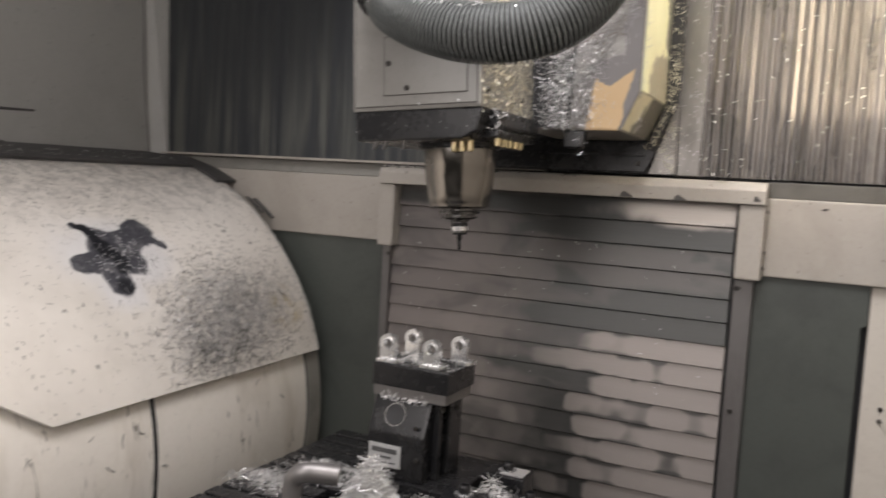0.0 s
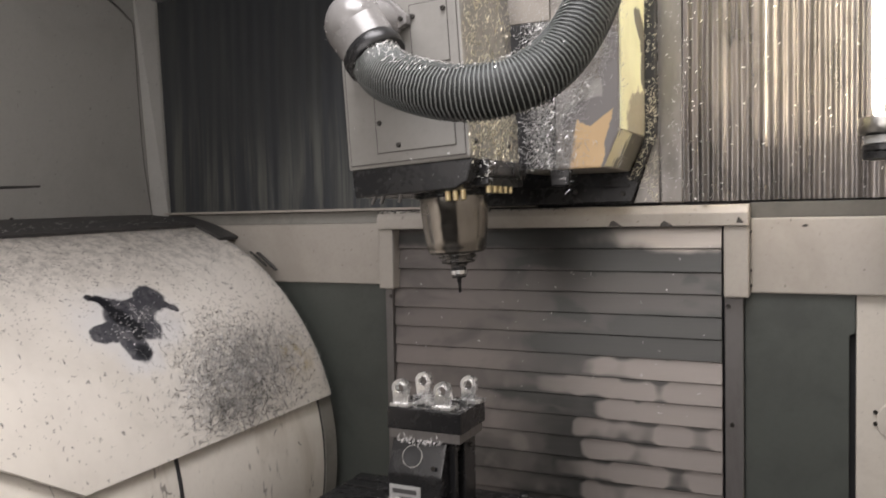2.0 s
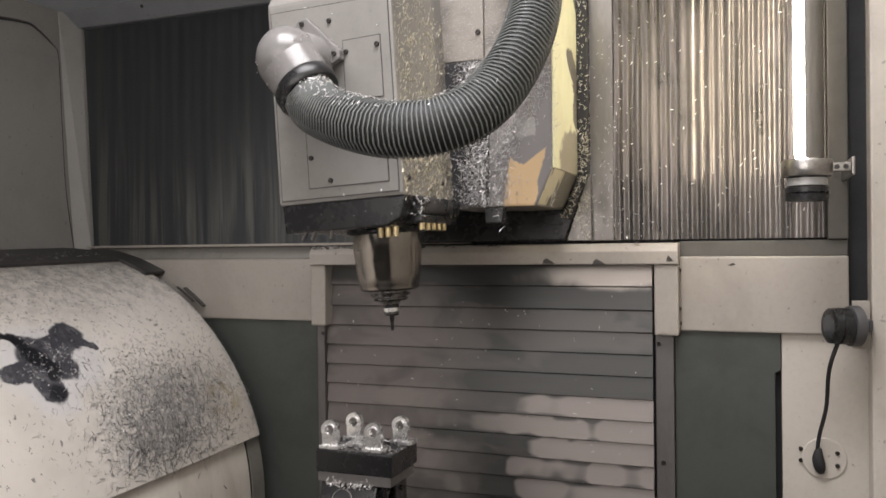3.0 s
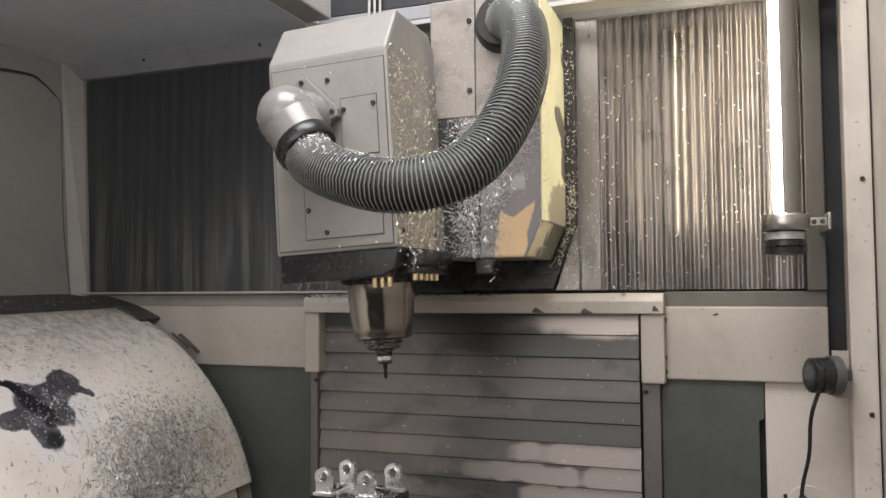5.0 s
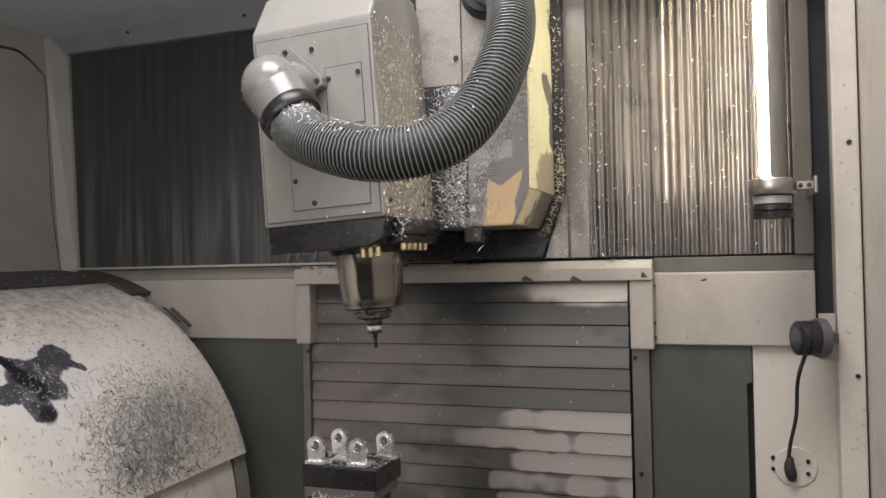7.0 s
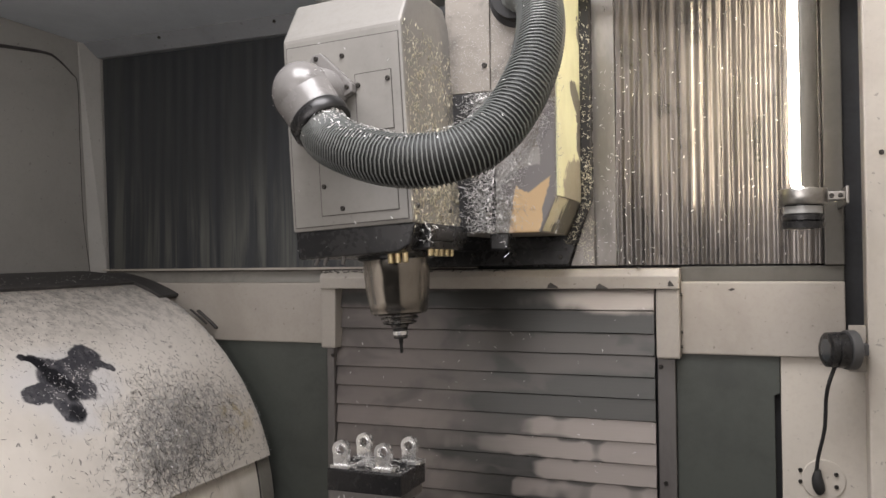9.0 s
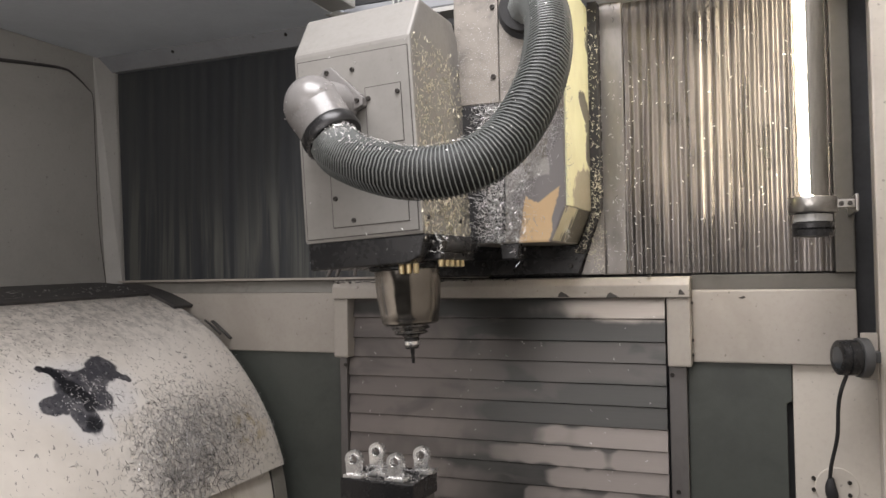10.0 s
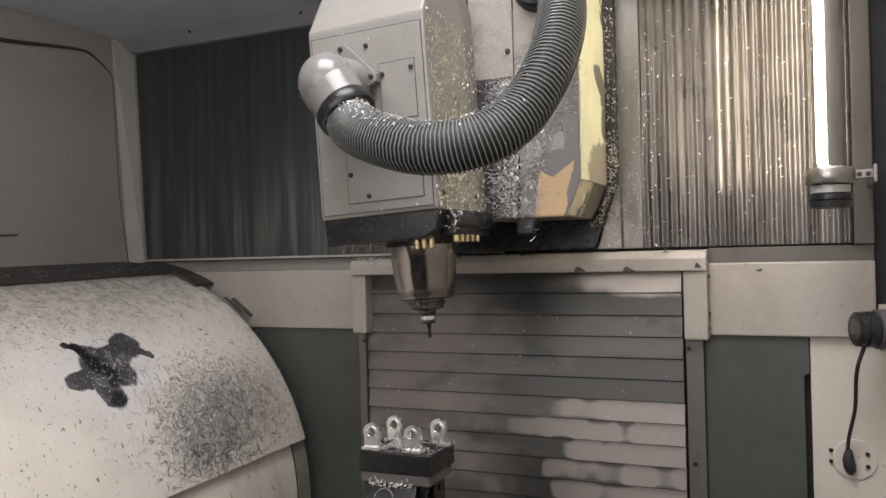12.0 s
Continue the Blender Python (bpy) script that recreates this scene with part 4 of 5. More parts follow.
part("clamp", lathe([(0.030, 0.0), (0.046, 0.0), (0.048, 0.003), (0.048, 0.030), (0.046, 0.033), (0.030, 0.033)], seg=36), STEEL, lamp, "steel clamp ring", smooth=True)
part("end_cap", lathe([(0.030, -0.050), (0.041, -0.049), (0.042, -0.036), (0.039, -0.034), (0.042, -0.032), (0.042, -0.022), (0.036, -0.020), (0.036, 0.0)], seg=32), OXIDE, lamp, "black screw cap", smooth=True)
part("cap_band", lathe([(0.037, -0.019), (0.038, -0.018), (0.038, -0.004), (0.037, -0.003)], seg=32), LABEL, lamp, smooth=True)
part("bracket", box(0.046, 0.080, -0.008, 0.008, 0.008, 0.026, 0.002), STEEL, lamp)
part("bracket_plate", box(0.080, 0.086, -0.014, 0.190, 0.000, 0.036, 0.002), STEEL, lamp)
screws(lamp, [(0.054, -0.0085, 0.017), (0.070, -0.0085, 0.017)], (0, -1, 0), 0.005)
lamp_top = empty("lamp_socket", (-0.018, 1.77, 2.26))
tagged(lamp_top, "steel upper socket of the lamp", "socket")
part("socket", lathe([(0.036, 0.0), (0.040, 0.004), (0.040, 0.10), (0.036, 0.104)], seg=28), STEEL, lamp_top, smooth=True)

# ---- monitoring camera on the corner ----
cm = empty("monitor_camera", (0.062, 1.845, 1.312))
tagged(cm, "small black monitoring camera on a pale plate", "camera")
axis = Vector((-0.93, -0.36, 0.02)).normalized()
am = along((0.0, 0, 0), -axis) @ Matrix.Diagonal((0.92, 0.92, 0.66, 1))
part("lens_barrel", lathe([(0.028, -0.062), (0.036, -0.062), (0.040, -0.058), (0.041, -0.040), (0.038, -0.036), (0.0415, -0.032), (0.0415, -0.004), (0.038, 0.0)], am, 36), OXIDE, cm, "black ribbed lens barrel", smooth=True)
part("lens_glass", lathe([(0.001, -0.0628), (0.020, -0.0626), (0.0275, -0.0618)], am, 28), LENSG, cm, smooth=True)
part("housing", lathe([(0.040, 0.0005), (0.045, 0.002), (0.046, 0.008), (0.046, 0.030), (0.044, 0.032)], am, 36), GREYPL, cm, "grey cylindrical housing", smooth=True)
part("mount_plate", box(0.012, 0.046, 0.040, 0.046, -0.052, 0.050, 0.002), BEIGE, cm, "cream mounting plate")
part("mount_arm", box(0.020, 0.0475, 0.005, 0.120, -0.012, 0.012, 0.002), GREYPL, cm)

cable = part("camera_cable", sweep(spline([(0.044, 1.838, 1.282), (0.030, 1.84, 1.240), (0.026, 1.87, 1.20), (0.024, 1.90, 1.13), (0.012, 1.93, 1.06), (0.008, 1.948, 1.012)], 40), 0.0042, 10), BLACK, smooth=True)
tagged(cable, "thin black cable hanging from the monitoring camera", "cable")
gland = empty("cable_gland", (0.012, 1.9600, 1.008))
tagged(gland, "round cream cover plate with black cable plug", "cover plate")
part("plate", lathe([(0.046, 0.0), (0.046, 0.003), (0.044, 0.004)], along((0.012, 0, -0.004), (0.012, -1, -0.004)), 40), PALECREAM, gland)
part("plug", sweep(spline([(0.0, -0.016, 0.022), (-0.002, -0.016, 0.0), (0.002, -0.012, -0.022), (0.004, -0.004, -0.034)], 14), lambda s: 0.006 + 0.007 * math.sin(s * 3.0), 14), BLACK, gland, smooth=True)
screws(gland, [(-0.036, -0.0005, 0.014), (-0.036, -0.0005, -0.012), (0.038, -0.0042, 0.010), (0.038, -0.0042, -0.018)], (0, -1, 0), 0.005)

# ---- swivel table with T-slots ----
table = empty("machine_table", (0, 0, 0))
tagged(table, "black and steel slotted machine table covered in chips", "machine table")
part("table_base", lathe([(0.24, 0.62), (0.28, 0.64), (0.28, 0.80), (0.26, 0.812)], Matrix.Translation((-0.84, 1.40, 0)), 56), TOWERB, table, smooth=True)
part("pedestal", lathe([(0.20, 0.20), (0.20, 0.60), (0.22, 0.62)], Matrix.Translation((-0.84, 1.40, 0)), 48), TOWERB, table, smooth=True)
for k in range(14):
    y = 0.950 + 0.047 * k
    h = math.sqrt(max(0.0, 0.47 ** 2 - (y + 0.017 - 1.40) ** 2))
    x0, x1 = max(-0.84 - h, -1.135), (-0.955 if k < 7 else min(-0.84 + h, -0.665))
    part("table_rib", box(x0, x1, y, y + 0.038, 0.8125, 0.862, 0.002), RIBW if k < 2 else TOWERB, table, "bright milled steel rib" if k < 2 else "")
part("table_top", box(-0.952, -0.555, 1.05, 1.295, 0.8125, 0.838, 0.003), TOWERB, table)
part("table_side", box(-0.664, -0.555, 1.2955, 1.44, 0.8125, 0.838, 0.003), TOWERB, table)
pipe = part("coolant_pipe", sweep(spline([(-0.912, 1.100, 0.8385), (-0.912, 1.100, 0.922), (-0.909, 1.100, 0.946), (-0.894, 1.102, 0.958), (-0.879, 1.112, 0.959), (-0.842, 1.130, 0.956)], 36), 0.0165, 20), GUIDE, smooth=True)
tagged(pipe, "bent grey steel pipe standing on the table", "pipe")

# ---- fixture tower ----
tower = empty("fixture_tower", (-0.835, 1.415, 0.8625))
tagged(tower, "black fixture tower with a silver label plate", "fixture")
TO = Vector((-0.835, 1.415, 0.8625))
part("foot", local(box(-0.925, -0.72, 1.325, 1.505, 0.8625, 0.885, 0.003), TO), TOWERB, tower)
b = bmesh.new()
prism([(1.335, 0.8855), (1.335, 0.972), (1.362, 1.034), (1.452, 1.034), (1.465, 1.02), (1.465, 0.8855)], "x", -0.912, -0.793, 0.003, b)
part("body", local(b, TO), TOWERB, tower, "black tower body with sloped face")
part("side_rib", local(box(-0.7925, -0.779, 1.370, 1.385, 0.8855, 1.032, 0.002), TO), TOWERB, tower)
part("side_rib", local(box(-0.7925, -0.776, 1.410, 1.465, 0.8855, 1.030, 0.003), TO), TOWERB, tower)
nrm = Vector((0, -0.062, 0.027)).normalized()
pc = Vector((-0.862, 1.349, 1.004)) - TO
# no hole is cut; a black disc gives the bore its dark inside
part("bore", lathe([(0.014, 0.0003), (0.016, 0.0008), (0.019, 0.0008), (0.020, 0.0)], along(pc, pc + nrm), 30), BLACK, tower, "black disc for the shaded bore in the sloped face", smooth=True)
part("bore_rim", lathe([(0.0208, 0.0), (0.0208, 0.0010), (0.0218, 0.0010), (0.0218, 0.0)], along(pc, pc + nrm), 30, caps=False), STEEL, tower, "bright chamfer of the bore", smooth=True)
lab = part("label_plate", local(box(-0.907, -0.838, 1.3325, 1.3345, 0.906, 0.949, 0.0008), TO), LABEL, tower, "silver label plate with illegible print")
part("label_face", local(box(-0.9035, -0.8415, 1.3319, 1.3328, 0.9095, 0.9455, 0.0002), TO), LABELFACE, lab)
for z0, z1, x0, x1, mt in ((0.933, 0.942, -0.899, -0.846, PRINT), (0.9225, 0.9270, -0.888, -0.857, PRINT), (0.9140, 0.9165, -0.896, -0.849, PRINT)):
    part("print_line", local(box(x0, x1, 1.3312, 1.3320, z0, z1, 0), TO), mt, lab)
screws(tower, [Vector(p) - TO for p in ((-0.81, 1.3345, 0.99), (-0.805, 1.3345, 0.93))], (0, -1, 0), 0.0045)
screws(tower, [Vector(p) - TO for p in ((-0.7785, 1.378, 1.02), (-0.7755, 1.438, 1.012))], (1, 0, 0), 0.005)
part("base_jaw", local(box(-0.917, -0.762, 1.357, 1.470, 1.0345, 1.054, 0.002), TO), GUIDE, tower, "grey ground steel jaw bed")
part("top_jaw", local(box(-0.919, -0.757, 1.352, 1.475, 1.0545, 1.098, 0.003), TO), TOWERB, tower, "black upper jaw block")


# ---- machined brackets on the tower ----
def bracket(loc, turn, mirror=1):
    e = empty("machined_bracket", m=pose(*loc, 0, 0, turn))
    tagged(e, "bright machined aluminium lug bracket on the jaw", "bracket", "brackets on the fixture")
    b = bmesh.new()
    # the eye: upright ring plate on a short stem
    n, ro, ri, th = 28, 0.0185, 0.0085, 0.011
    outer, inner = [], []
    for i in range(n):
        a = 2 * math.pi * i / n
        zo = 0.036 + ro * math.sin(a)
        xo = ro * math.cos(a)
        if math.sin(a) < -0.55:
            xo, zo = math.copysign(0.0158, xo) if abs(xo) > 0.004 else xo, 0.004
        outer.append((xo, zo))
        inner.append((ri * math.cos(a), 0.037 + ri * math.sin(a)))
    vs = {}
    for s, y in ((0, -th / 2), (1, th / 2)):
        for i in range(n):
            vs[s, 0, i] = b.verts.new((outer[i][0], y, outer[i][1]))
            vs[s, 1, i] = b.verts.new((inner[i][0], y, inner[i][1]))
    for i in range(n):
        j = (i + 1) % n
        b.faces.new((vs[0, 0, i], vs[0, 0, j], vs[0, 1, j], vs[0, 1, i]))
        b.faces.new((vs[1, 0, j], vs[1, 0, i], vs[1, 1, i], vs[1, 1, j]))
        b.faces.new((vs[0, 0, j], vs[0, 0, i], vs[1, 0, i], vs[1, 0, j]))
        b.faces.new((vs[0, 1, i], vs[0, 1, j], vs[1, 1, j], vs[1, 1, i]))
    part("eye", b, ALU, e, smooth=True)
    part("bushing", lathe([(0.0090, -0.0075), (0.0112, -0.0072), (0.0112, 0.0072), (0.0090, 0.0075), (0.0086, 0.007), (0.0086, -0.007), (0.0090, -0.0075)], along((0, 0, 0.037), (0, 1, 0.037)), 24, caps=False), ALU, e, "bright bored boss", smooth=True)
    part("foot_plate", prism([(-0.020, -0.012), (0.020, -0.012), (0.026, -0.004), (0.026, 0.020), (-0.014, 0.022), (-0.022, 0.010)], "z", 0.0, 0.0075, 0.0012), ALU, e)
    return e


for p, turn in (((-0.893, 1.366, 1.0985), 2), ((-0.880, 1.443, 1.0985), -4), ((-0.801, 1.368, 1.0985), 0), ((-0.776, 1.440, 1.0985), -6)):
    bracket(p, turn)
blank = part("bracket_blank", prism([(-0.868, 1.385), (-0.83, 1.378), (-0.818, 1.395), (-0.818, 1.45), (-0.84, 1.455), (-0.868, 1.43)], "z", 1.0985, 1.108, 0.002), ALU)
tagged(blank, "flat machined aluminium blank between the brackets", "blank")


# ---- clamps round the tower ----
def clamp(loc, turn, size, plate=False):
    e = empty("step_clamp", m=pose(*loc, 0, 0, turn))
    tagged(e, "dark step clamp with bright bolt and washer", "clamp", "clamps on the table")
    part("clamp_body", box(-size, size, -0.026, 0.026, 0.0, 0.040, 0.004), TOWERB, e)
    # added pale plate: the light on the clamp's top as colour
    if plate:
        part("lit_top", prism([(-size * 0.2, -0.022), (size * 0.9, -0.022), (size * 0.9, 0.022), (-size * 0.1, 0.020)], "z", 0.0402, 0.0432, 0.001), RIBW, e, "pale plate added for the lit clamp top")
    part("washer", lathe([(0.016, 0.0405), (0.017, 0.041), (0.017, 0.0435), (0.016, 0.044)], seg=24), ALU, e, smooth=True)
    part("bolt", lathe([(0.010, 0.0445), (0.0105, 0.045), (0.0105, 0.056), (0.009, 0.058), (0.006, 0.058), (0.0055, 0.051)], seg=16), TOWERB, e, smooth=True)


clamp((-0.785, 1.262, 0.8385), 0, 0.045)
clamp((-0.690, 1.300, 0.8625), 10, 0.040)
clamp((-0.668, 1.455, 0.8625), 0, 0.042, True)
clamp((-0.600, 1.395, 0.8385), 0, 0.045, True)
for y in (1.300, 1.345, 1.385):
    rail = part("guide_rail", sweep([(-0.66, y, 0.869), (-0.46, y, 0.869)], 0.0055, 12), STEEL, smooth=True)
    tagged(rail, "bright steel rod lying on the table", "rod", "rods on the table")

# ---- metal shavings ----
rnd = random.Random(11)


def on_drum(n, yc, ac, sy, sa, lo=15.2):
    out = []
    while len(out) < n:
        y, a = rnd.gauss(yc, sy), rnd.gauss(ac, sa)
        if lo < a < 84 and flap_near(a) + 0.01 < y < 1.888:
            p = drum_point(y, a, R + 0.003)
            out.append((p, p - Vector((CX, y, CZ))))
    return out


chips("drum_shavings", on_drum(2300, 1.565, 26.5, 0.110, 6.2) + on_drum(380, 1.62, 27, 0.16, 9) + on_drum(320, 1.47, 21, 0.06, 4), CHIPD, "grey aluminium needles stuck to the drum flap", (0.009, 0.022), 0.0009, 0.5, 2)
chips("drum_shavings", on_drum(1150, 1.590, 27.0, 0.125, 6.6) + on_drum(420, 1.66, 29, 0.15, 10) + on_drum(200, 1.47, 21, 0.06, 4), NEEDLE, "dark needles stuck to the drum flap", (0.009, 0.020), 0.0009, 0.4, 41)
chips("drum_flecks", on_drum(1150, 1.20, 58, 0.34, 9) + on_drum(170, 1.3, 40, 0.40, 16), NEEDLE, "dark flecks scattered over the drum flap", (0.004, 0.011), 0.0008, 0.2, 3)
hang = []
for _ in range(190):
    y, a = min(1.80, max(1.36, rnd.gauss(1.56, 0.10))), rnd.uniform(15.5, 23)
    p = drum_point(y, a, R + 0.003)
    hang.append((p, p - Vector((CX, y, CZ))))
chips("drum_shavings", hang, NEEDLE, "long dark needles hanging over the flap edge", (0.020, 0.042), 0.0012, 0.2, 42)
low = []
for _ in range(16):
    y, a = rnd.uniform(0.55, 1.82), rnd.uniform(-12, 11)
    p = drum_point(y, a, R - 0.0155)
    low.append((p, p - Vector((CX, y, CZ))))
chips("drum_smears", low, LEDGE, "dried oily smears on the lower drum", (0.015, 0.035), 0.0030, 0.0, 31)
rim = []
for _ in range(700):
    y, a = rnd.uniform(0.75, 1.88), 72.5 - abs(rnd.gauss(0, 3.0))
    p = drum_point(y, a, R + 0.003)
    rim.append((p, p - Vector((CX, y, CZ))))
for _ in range(460):
    y, a = 1.894 - abs(rnd.gauss(0, 0.012)), rnd.uniform(15, 64)
    p = drum_point(y, a, R + 0.003)
    rim.append((p, p - Vector((CX, y, CZ))))
for _ in range(200):
    y, a = rnd.uniform(0.7, 1.85), rnd.uniform(73, 80)
    p = drum_point(y, a, R + 0.0135)
    rim.append((p, p - Vector((CX, y, CZ))))
chips("wiper_edge_shavings", rim, CHIPD, "shavings gathered below the wiper strip", (0.004, 0.012), 0.0012, 0.7, 34)
chips("patch_flecks", on_drum(220, 1.345, 41, 0.06, 3.5), CHIP, "bright flecks on the bare patch", (0.003, 0.007), 0.0015, 0.2, 4)

HM = pose(*HO, 0, -3.2, 0)
side = []
for _ in range(2500):
    y, z = rnd.uniform(-0.145, 0.152), rnd.uniform(-0.2, 0.21)
    if z > -0.05 and rnd.random() < 0.62:
        continue
    side.append((HM @ Vector((0.1368, y, z)), (1, 0, 0)))
chips("head_side_shavings", side, CHIPG, "aluminium shavings stuck to the head, tinted yellow for the lamplight", (0.006, 0.014), 0.0019, 0.3, 5)
top = [(HM @ Vector((rnd.uniform(-0.13, 0.13), -0.148 + 0.06 * s, 0.1965 + 0.09 * s)), (0, -0.8, 0.55)) for s in (rnd.random() for _ in range(50))]
top += [(HM @ Vector((rnd.uniform(-0.13, 0.13), -0.152, rnd.uniform(-0.19, 0.19))), (0, -1, 0)) for _ in range(16)]
chips("head_top_shavings", top, CHIP, "few small shavings on the head housing", (0.003, 0.008), 0.0014, 0.3, 6)
bar = [(HM @ Vector((rnd.uniform(-0.125, 0.12), -0.144 + 0.01 * rnd.random(), -0.24 + abs(rnd.gauss(0, 0.006)))), (0, -1, -0.4)) for _ in range(160)]
bar += [(HM @ Vector((rnd.uniform(0.100, 0.154), -0.104 + 0.2 * rnd.random() ** 2, rnd.uniform(-0.238, -0.196))), (0.5, -1, 0)) for _ in range(420)]
chips("wiper_shavings", bar, CHIP, "shavings caught on the wiper plate", (0.004, 0.012), 0.0013, 0.7, 7)
slide = []
for _ in range(4200):
    x, z = rnd.gauss(-0.670, 0.028), rnd.uniform(1.575, 1.89)
    if -0.76 < x < -0.55:
        slide.append(((x, 1.6525 if x < -0.655 else 1.6595, z), (0, -1, 0.1)))
for _ in range(1500):
    f = rnd.random()
    slide.append(((-0.625 + 0.085 * f + rnd.gauss(0, 0.016), 1.6595, 1.715 + 0.16 * f + rnd.gauss(0, 0.026)), (0, -1, 0.1)))
for _ in range(260):
    slide.append(((rnd.gauss(-0.632, 0.012), 1.6595, rnd.gauss(1.625, 0.03)), (0, -1, 0.1)))
for _ in range(16):
    slide.append(((rnd.gauss(-0.580, 0.010), 1.6595, rnd.gauss(1.63, 0.022)), (0, -1, 0.1)))
for _ in range(160):
    z = rnd.uniform(1.58, 2.1)
    slide.append(((-0.5160 + rnd.gauss(0, 0.003), rnd.uniform(1.655, 1.670), z), (0.7, -1, 0)))
dust = [((rnd.uniform(-0.765, -0.54), 1.6515, 1.90 + abs(rnd.gauss(0, 0.12))), (0, -1, 0.1)) for _ in range(1300)]
chips("plate_dust", [d for d in dust if d[0][2] < 2.16], CHIPD, "fine grey chip dust on the slide plates", (0.0015, 0.0045), 0.0006, 0.3, 44)
chips("slide_shavings", slide, CHIPD, "matted shavings caked on the slide cover", (0.006, 0.017), 0.0007, 0.7, 8)
edge = [((rnd.uniform(-0.5125, -0.4890), rnd.uniform(1.906, 1.911), rnd.uniform(1.66, 2.18)), (0.3, -1, 0)) for _ in range(150)]
edge += [((rnd.uniform(-0.5125, -0.4850), rnd.uniform(1.906, 1.911), rnd.gauss(1.71, 0.035)), (0.3, -1, 0)) for _ in range(110)]
for _ in range(80):
    f = rnd.random()
    edge.append(((-0.544 + 0.044 * f + rnd.uniform(-0.010, 0.010), 1.909, 1.552 + 0.10 * f), (0.2, -1, 0)))
edge += [((rnd.gauss(-0.500, 0.012), 1.9290, rnd.uniform(1.50, 1.62)), (0, -1, 0)) for _ in range(120)]
chips("brush_shavings", edge, CHIPG, "shavings hanging on the edge brush", (0.004, 0.011), 0.0013, 0.7, 9)
hs = []
for _ in range(520):
    k = min(len(path) - 2, int(abs(rnd.gauss(0.10, 0.20)) * len(path))) if rnd.random() < 0.5 else int((1 - abs(rnd.gauss(0, 0.08))) * (len(path) - 2))
    k = max(0, min(len(path) - 2, k))
    d = (path[k + 1] - path[k]).normalized()
    u = Vector((rnd.gauss(0, 0.5), rnd.gauss(-0.3, 0.5), 1.0))
    u = (u - d * u.dot(d)).normalized()
    hs.append((path[k] + u * 0.0515, u))
chips("hose_shavings", hs, CHIP, "bright shavings lying on the hose", (0.003, 0.008), 0.0015, 0.3, 10)
wall = [((rnd.gauss(-0.44, 0.025), 1.9470, rnd.uniform(1.50, 2.0)), (0, -1, 0)) for _ in range(110)]
wall += [((rnd.uniform(-0.43, 0.03), 1.9460, rnd.uniform(1.50, 2.1)), (0, -1, 0)) for _ in range(90)]
wall += [((rnd.uniform(-1.2, -0.35), 1.947, rnd.uniform(0.95, 1.43)), (0, -1, 0)) for _ in range(60)]
ledge = [((rnd.uniform(-1.25, -1.10), rnd.uniform(1.906, 1.925), 1.4845), (0, -0.4, 1)) for _ in range(70)]
ledge += [((rnd.uniform(-0.95, -0.70), rnd.uniform(1.906, 1.93), 1.4855), (0, -0.4, 1)) for _ in range(60)]
chips("cap_grime", ledge, SCREW, "dark wet grime on top of the cream cap", (0.006, 0.016), 0.0022, 0.3, 43)
chips("wall_shavings", wall, CHIP, "single shavings stuck to the wet rear wall", (0.003, 0.008), 0.0013, 0.2, 12)


def heap(n, c, sx, sy, h, length, seed, name, label, mat=CHIP):
    out = []
    for _ in range(n):
        u, v = rnd.gauss(0, 0.45), rnd.gauss(0, 0.45)
        top_z = h * math.exp(-(u * u + v * v) * 2.2)
        out.append(((c[0] + u * sx, c[1] + v * sy, c[2] + top_z * rnd.uniform(0.35, 1.0)), (u + rnd.gauss(0, 0.3), v + rnd.gauss(0, 0.3), 1)))
    return chips(name, out, mat, label, length, 0.0009, 1.0, seed)


heap(4300, (-0.842, 1.236, 0.862), 0.050, 0.050, 0.096, (0.009, 0.026), 21, "shavings_heap", "tangled heap of bright aluminium shavings")
heap(800, (-1.07, 1.235, 0.862), 0.075, 0.045, 0.016, (0.008, 0.024), 22, "shavings_heap", "low dull drift of shavings on the table ribs", CHIPD)
heap(800, (-1.00, 1.33, 0.862), 0.085, 0.05, 0.024, (0.008, 0.026), 23, "shavings_heap", "low dull drift of shavings behind the pipe", CHIPD)
heap(380, (-0.655, 1.345, 0.865), 0.05, 0.05, 0.06, (0.010, 0.03), 24, "shavings_heap", "wisp of shavings between the clamps")
heap(700, (-0.70, 1.20, 0.842), 0.10, 0.06, 0.03, (0.010, 0.028), 27, "shavings_heap", "loose shavings on the front of the table")
clamp((-0.62, 1.235, 0.8385), 0, 0.040)
heap(300, (-0.76, 1.28, 0.862), 0.09, 0.05, 0.02, (0.008, 0.02), 25, "shavings_heap", "thin layer of shavings beside the clamp")
jaw = [((rnd.uniform(-0.90, -0.80), 1.352, 1.035 + rnd.gauss(0, 0.003)), (0, -1, 0.3)) for _ in range(70)]
jaw += [((rnd.uniform(-0.919, -0.757), rnd.uniform(1.352, 1.475), 1.0985), (0, 0, 1)) for _ in range(90)]
chips("jaw_shavings", jaw, CHIP, "shavings caught under the jaw", (0.004, 0.010), 0.0015, 0.6, 26)

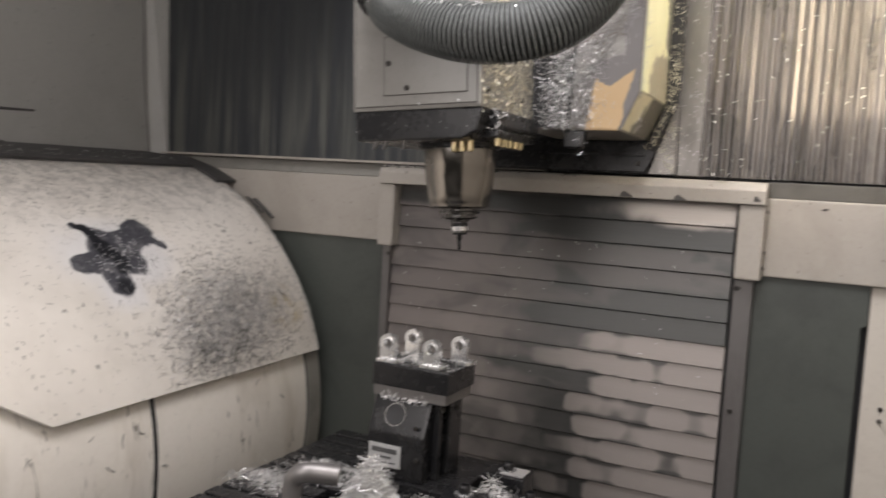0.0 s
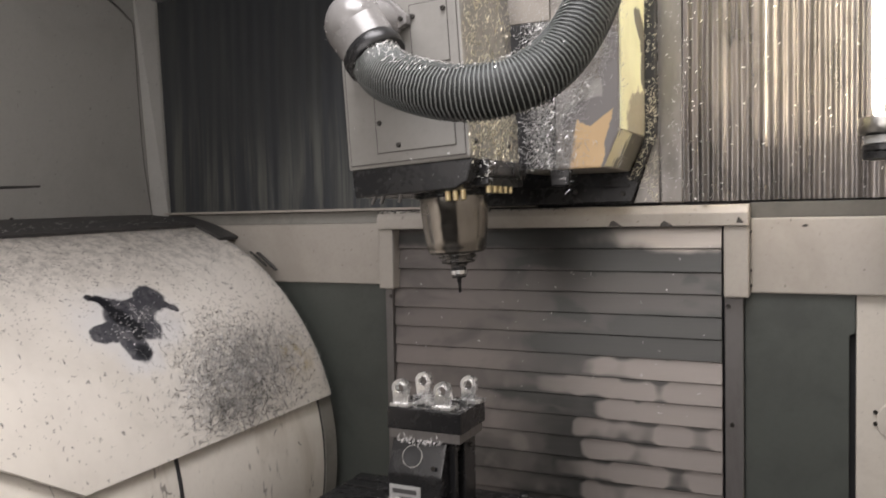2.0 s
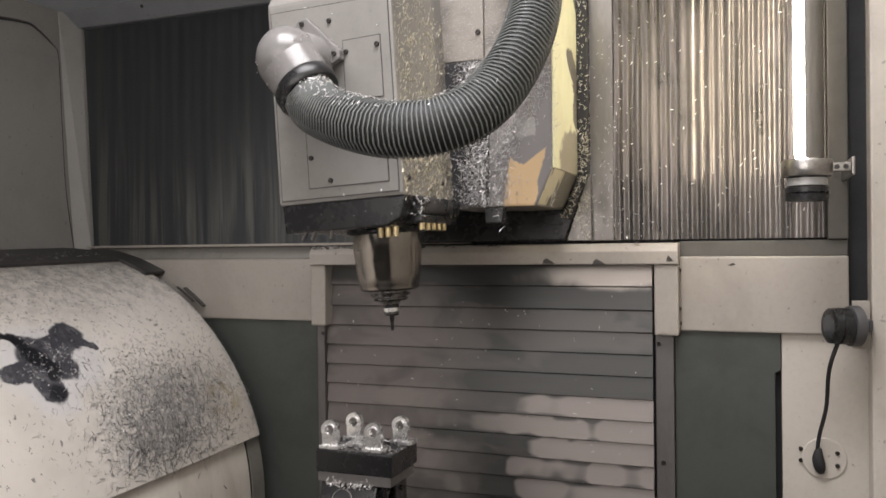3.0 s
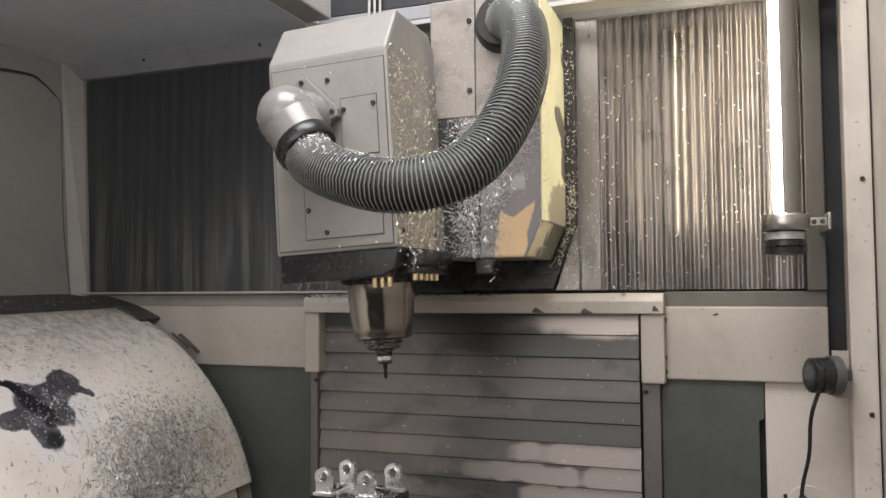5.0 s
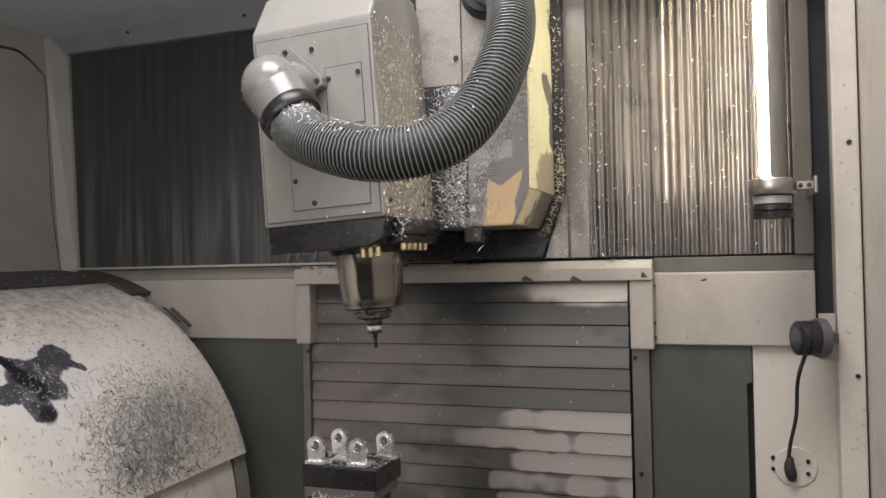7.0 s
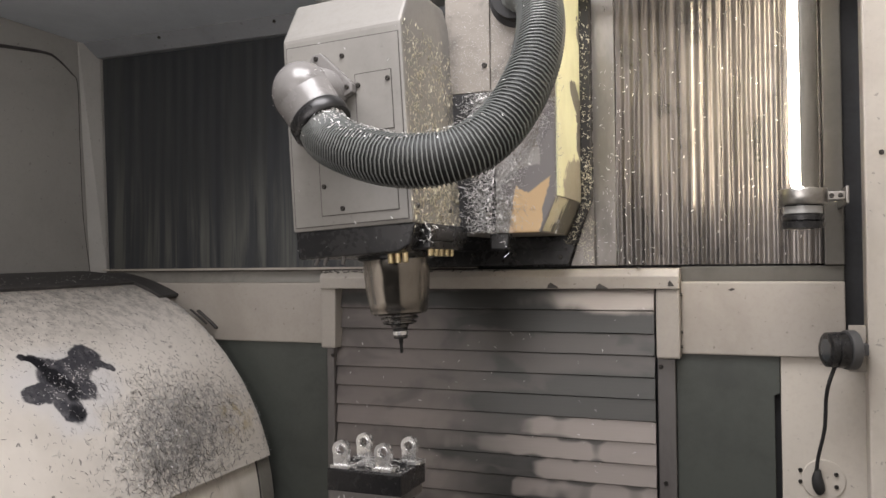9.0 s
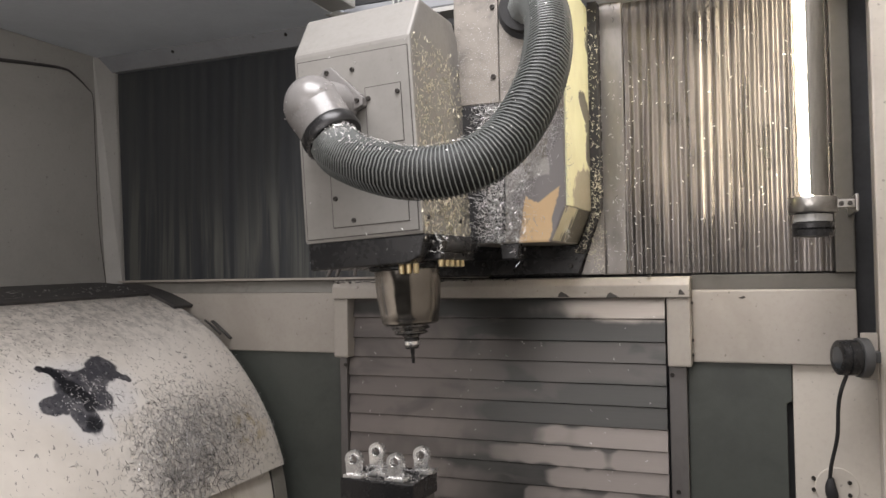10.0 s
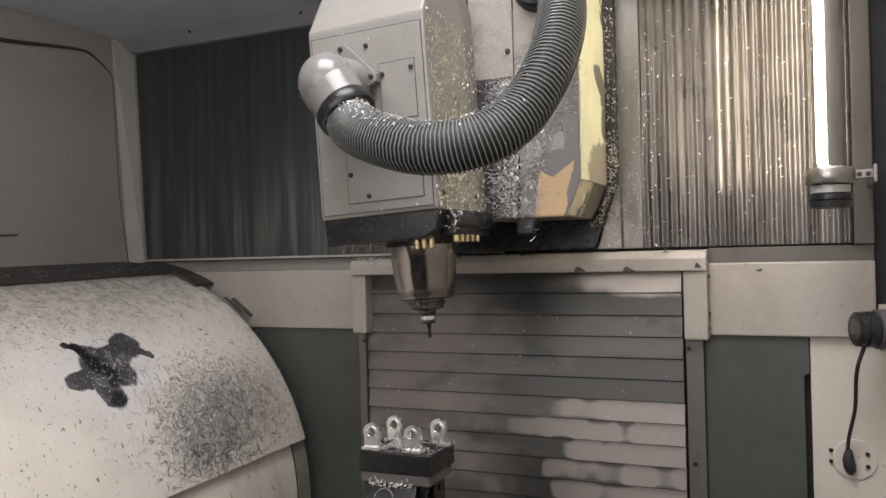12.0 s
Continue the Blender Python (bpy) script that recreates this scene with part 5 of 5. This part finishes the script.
# ---- roof parts and small marks on the walls ----
arm = empty("roof_cover_edge", (0, 0, 0))
tagged(arm, "pale folded edge of the sliding roof", "roof cover")
part("edge_beam", box(-1.30, -1.125, 0.6, 1.834, 2.2275, 2.30, 0.006), GREYWALL, arm)
part("edge_end", prism([(-1.29, 2.2265), (-1.225, 2.2255), (-1.061, 2.184), (-1.061, 2.198), (-1.225, 2.2395), (-1.29, 2.2405)], "y", 1.8345, 1.895, 0.002), GREYWALL, arm)
rods = empty("roof_cables", (0, 0, 0))
tagged(rods, "white cables behind the roof opening", "cables")
for k in range(3):
    part("cable", sweep([(-1.035 + 0.016 * k, 1.88, 2.24), (-1.03 + 0.016 * k, 1.885, 3.0)], 0.004, 8), LABEL, rods)
scr = part("wall_scratch", prism([(1.12, 1.561), (1.25, 1.566), (1.256, 1.586), (1.312, 1.594), (1.371, 1.584), (1.375, 1.577), (1.524, 1.582), (1.524, 1.576), (1.37, 1.568), (1.25, 1.560), (1.12, 1.557)], "x", -2.1186, -2.1168), RUBBER)
tagged(scr, "long dark scrape on the painted side wall", "scrape")

# dark tube shaped as the soft shadow, thinning to the crack line
top_shade = part("side_wall_shade", sweep(spline([(-2.114, 0.5, 2.11), (-2.114, 1.2, 2.115), (-2.114, 1.46, 2.125), (-2.114, 1.64, 2.147), (-2.114, 1.76, 2.160), (-2.114, 1.804, 2.151), (-2.114, 1.86, 2.118), (-2.1145, 1.884, 2.085), (-2.115, 1.893, 1.91), (-2.115, 1.906, 1.675), (-2.115, 1.934, 1.49)], 60), lambda t: 0.0085 - 0.0073 * min(1.0, t * 1.5), 8), RUBBER, smooth=True)
tagged(top_shade, "dark strip for the shadow and crack line on the side wall", "seal")
es = []
for _ in range(70):
    u = Vector((rnd.gauss(-0.2, 0.6), rnd.gauss(-0.4, 0.5), rnd.gauss(0.6, 0.4))).normalized()
    es.append((HM @ (elbow_c + u * 0.0615), HM.to_3x3() @ u))
chips("elbow_shavings", es, CHIP, "bright flecks stuck to the plastic elbow", (0.003, 0.007), 0.0014, 0.2, 33)

marks = empty("wall_bolts", (0, 0, 0))
tagged(marks, "small dark bolts in the painted sheet walls", "bolts")
screws(marks, [(-1.815, 1.912, 2.2135), (-1.40, 1.912, 2.2135)], (0, -0.7, -0.7), 0.005)
screws(marks, [(-2.1175, 1.43, 1.487)], (1, 0, 0), 0.006)
screws(marks, [(-0.2815, 1.94, 1.425), (-0.2815, 1.94, 1.335), (-0.2815, 1.94, 1.30)], (1, 0, 0), 0.004)
fl = part("paint_fleck", prism([(-0.175, 1.436), (-0.166, 1.434), (-0.158, 1.438), (-0.164, 1.441)], "y", 1.9438, 1.9446), SCREW)
tagged(fl, "dark fleck of chipped paint on the cream band", "paint fleck")

# ---- the workshop beyond the open door ----
structure(part("workshop_floor", box(-4.0, 4.0, -5.0, 3.1, -0.05, 0.0, 0), CONCRETE), "grey concrete workshop floor", "floor")
structure(part("workshop_wall_rear", box(-4.0, 4.0, -5.1, -5.0, 0.0, 4.2, 0), SHOPWALL), "painted workshop wall")
structure(part("workshop_wall_side", box(-4.1, -4.0, -5.0, 3.2, 0.0, 4.2, 0), SHOPWALL), "painted workshop wall")
structure(part("workshop_wall_far", box(4.0, 4.1, -5.0, 3.2, 0.0, 4.2, 0), SHOPWALL), "painted workshop wall")
structure(part("workshop_ceiling", box(-4.1, 4.1, -5.1, 3.2, 4.2, 4.3, 0), SHOPWALL), "pale workshop ceiling", "ceiling")
structure(part("workshop_wall_back", box(-4.1, 4.1, 3.1, 3.2, 0.0, 4.2, 0), SHOPWALL), "painted workshop wall")
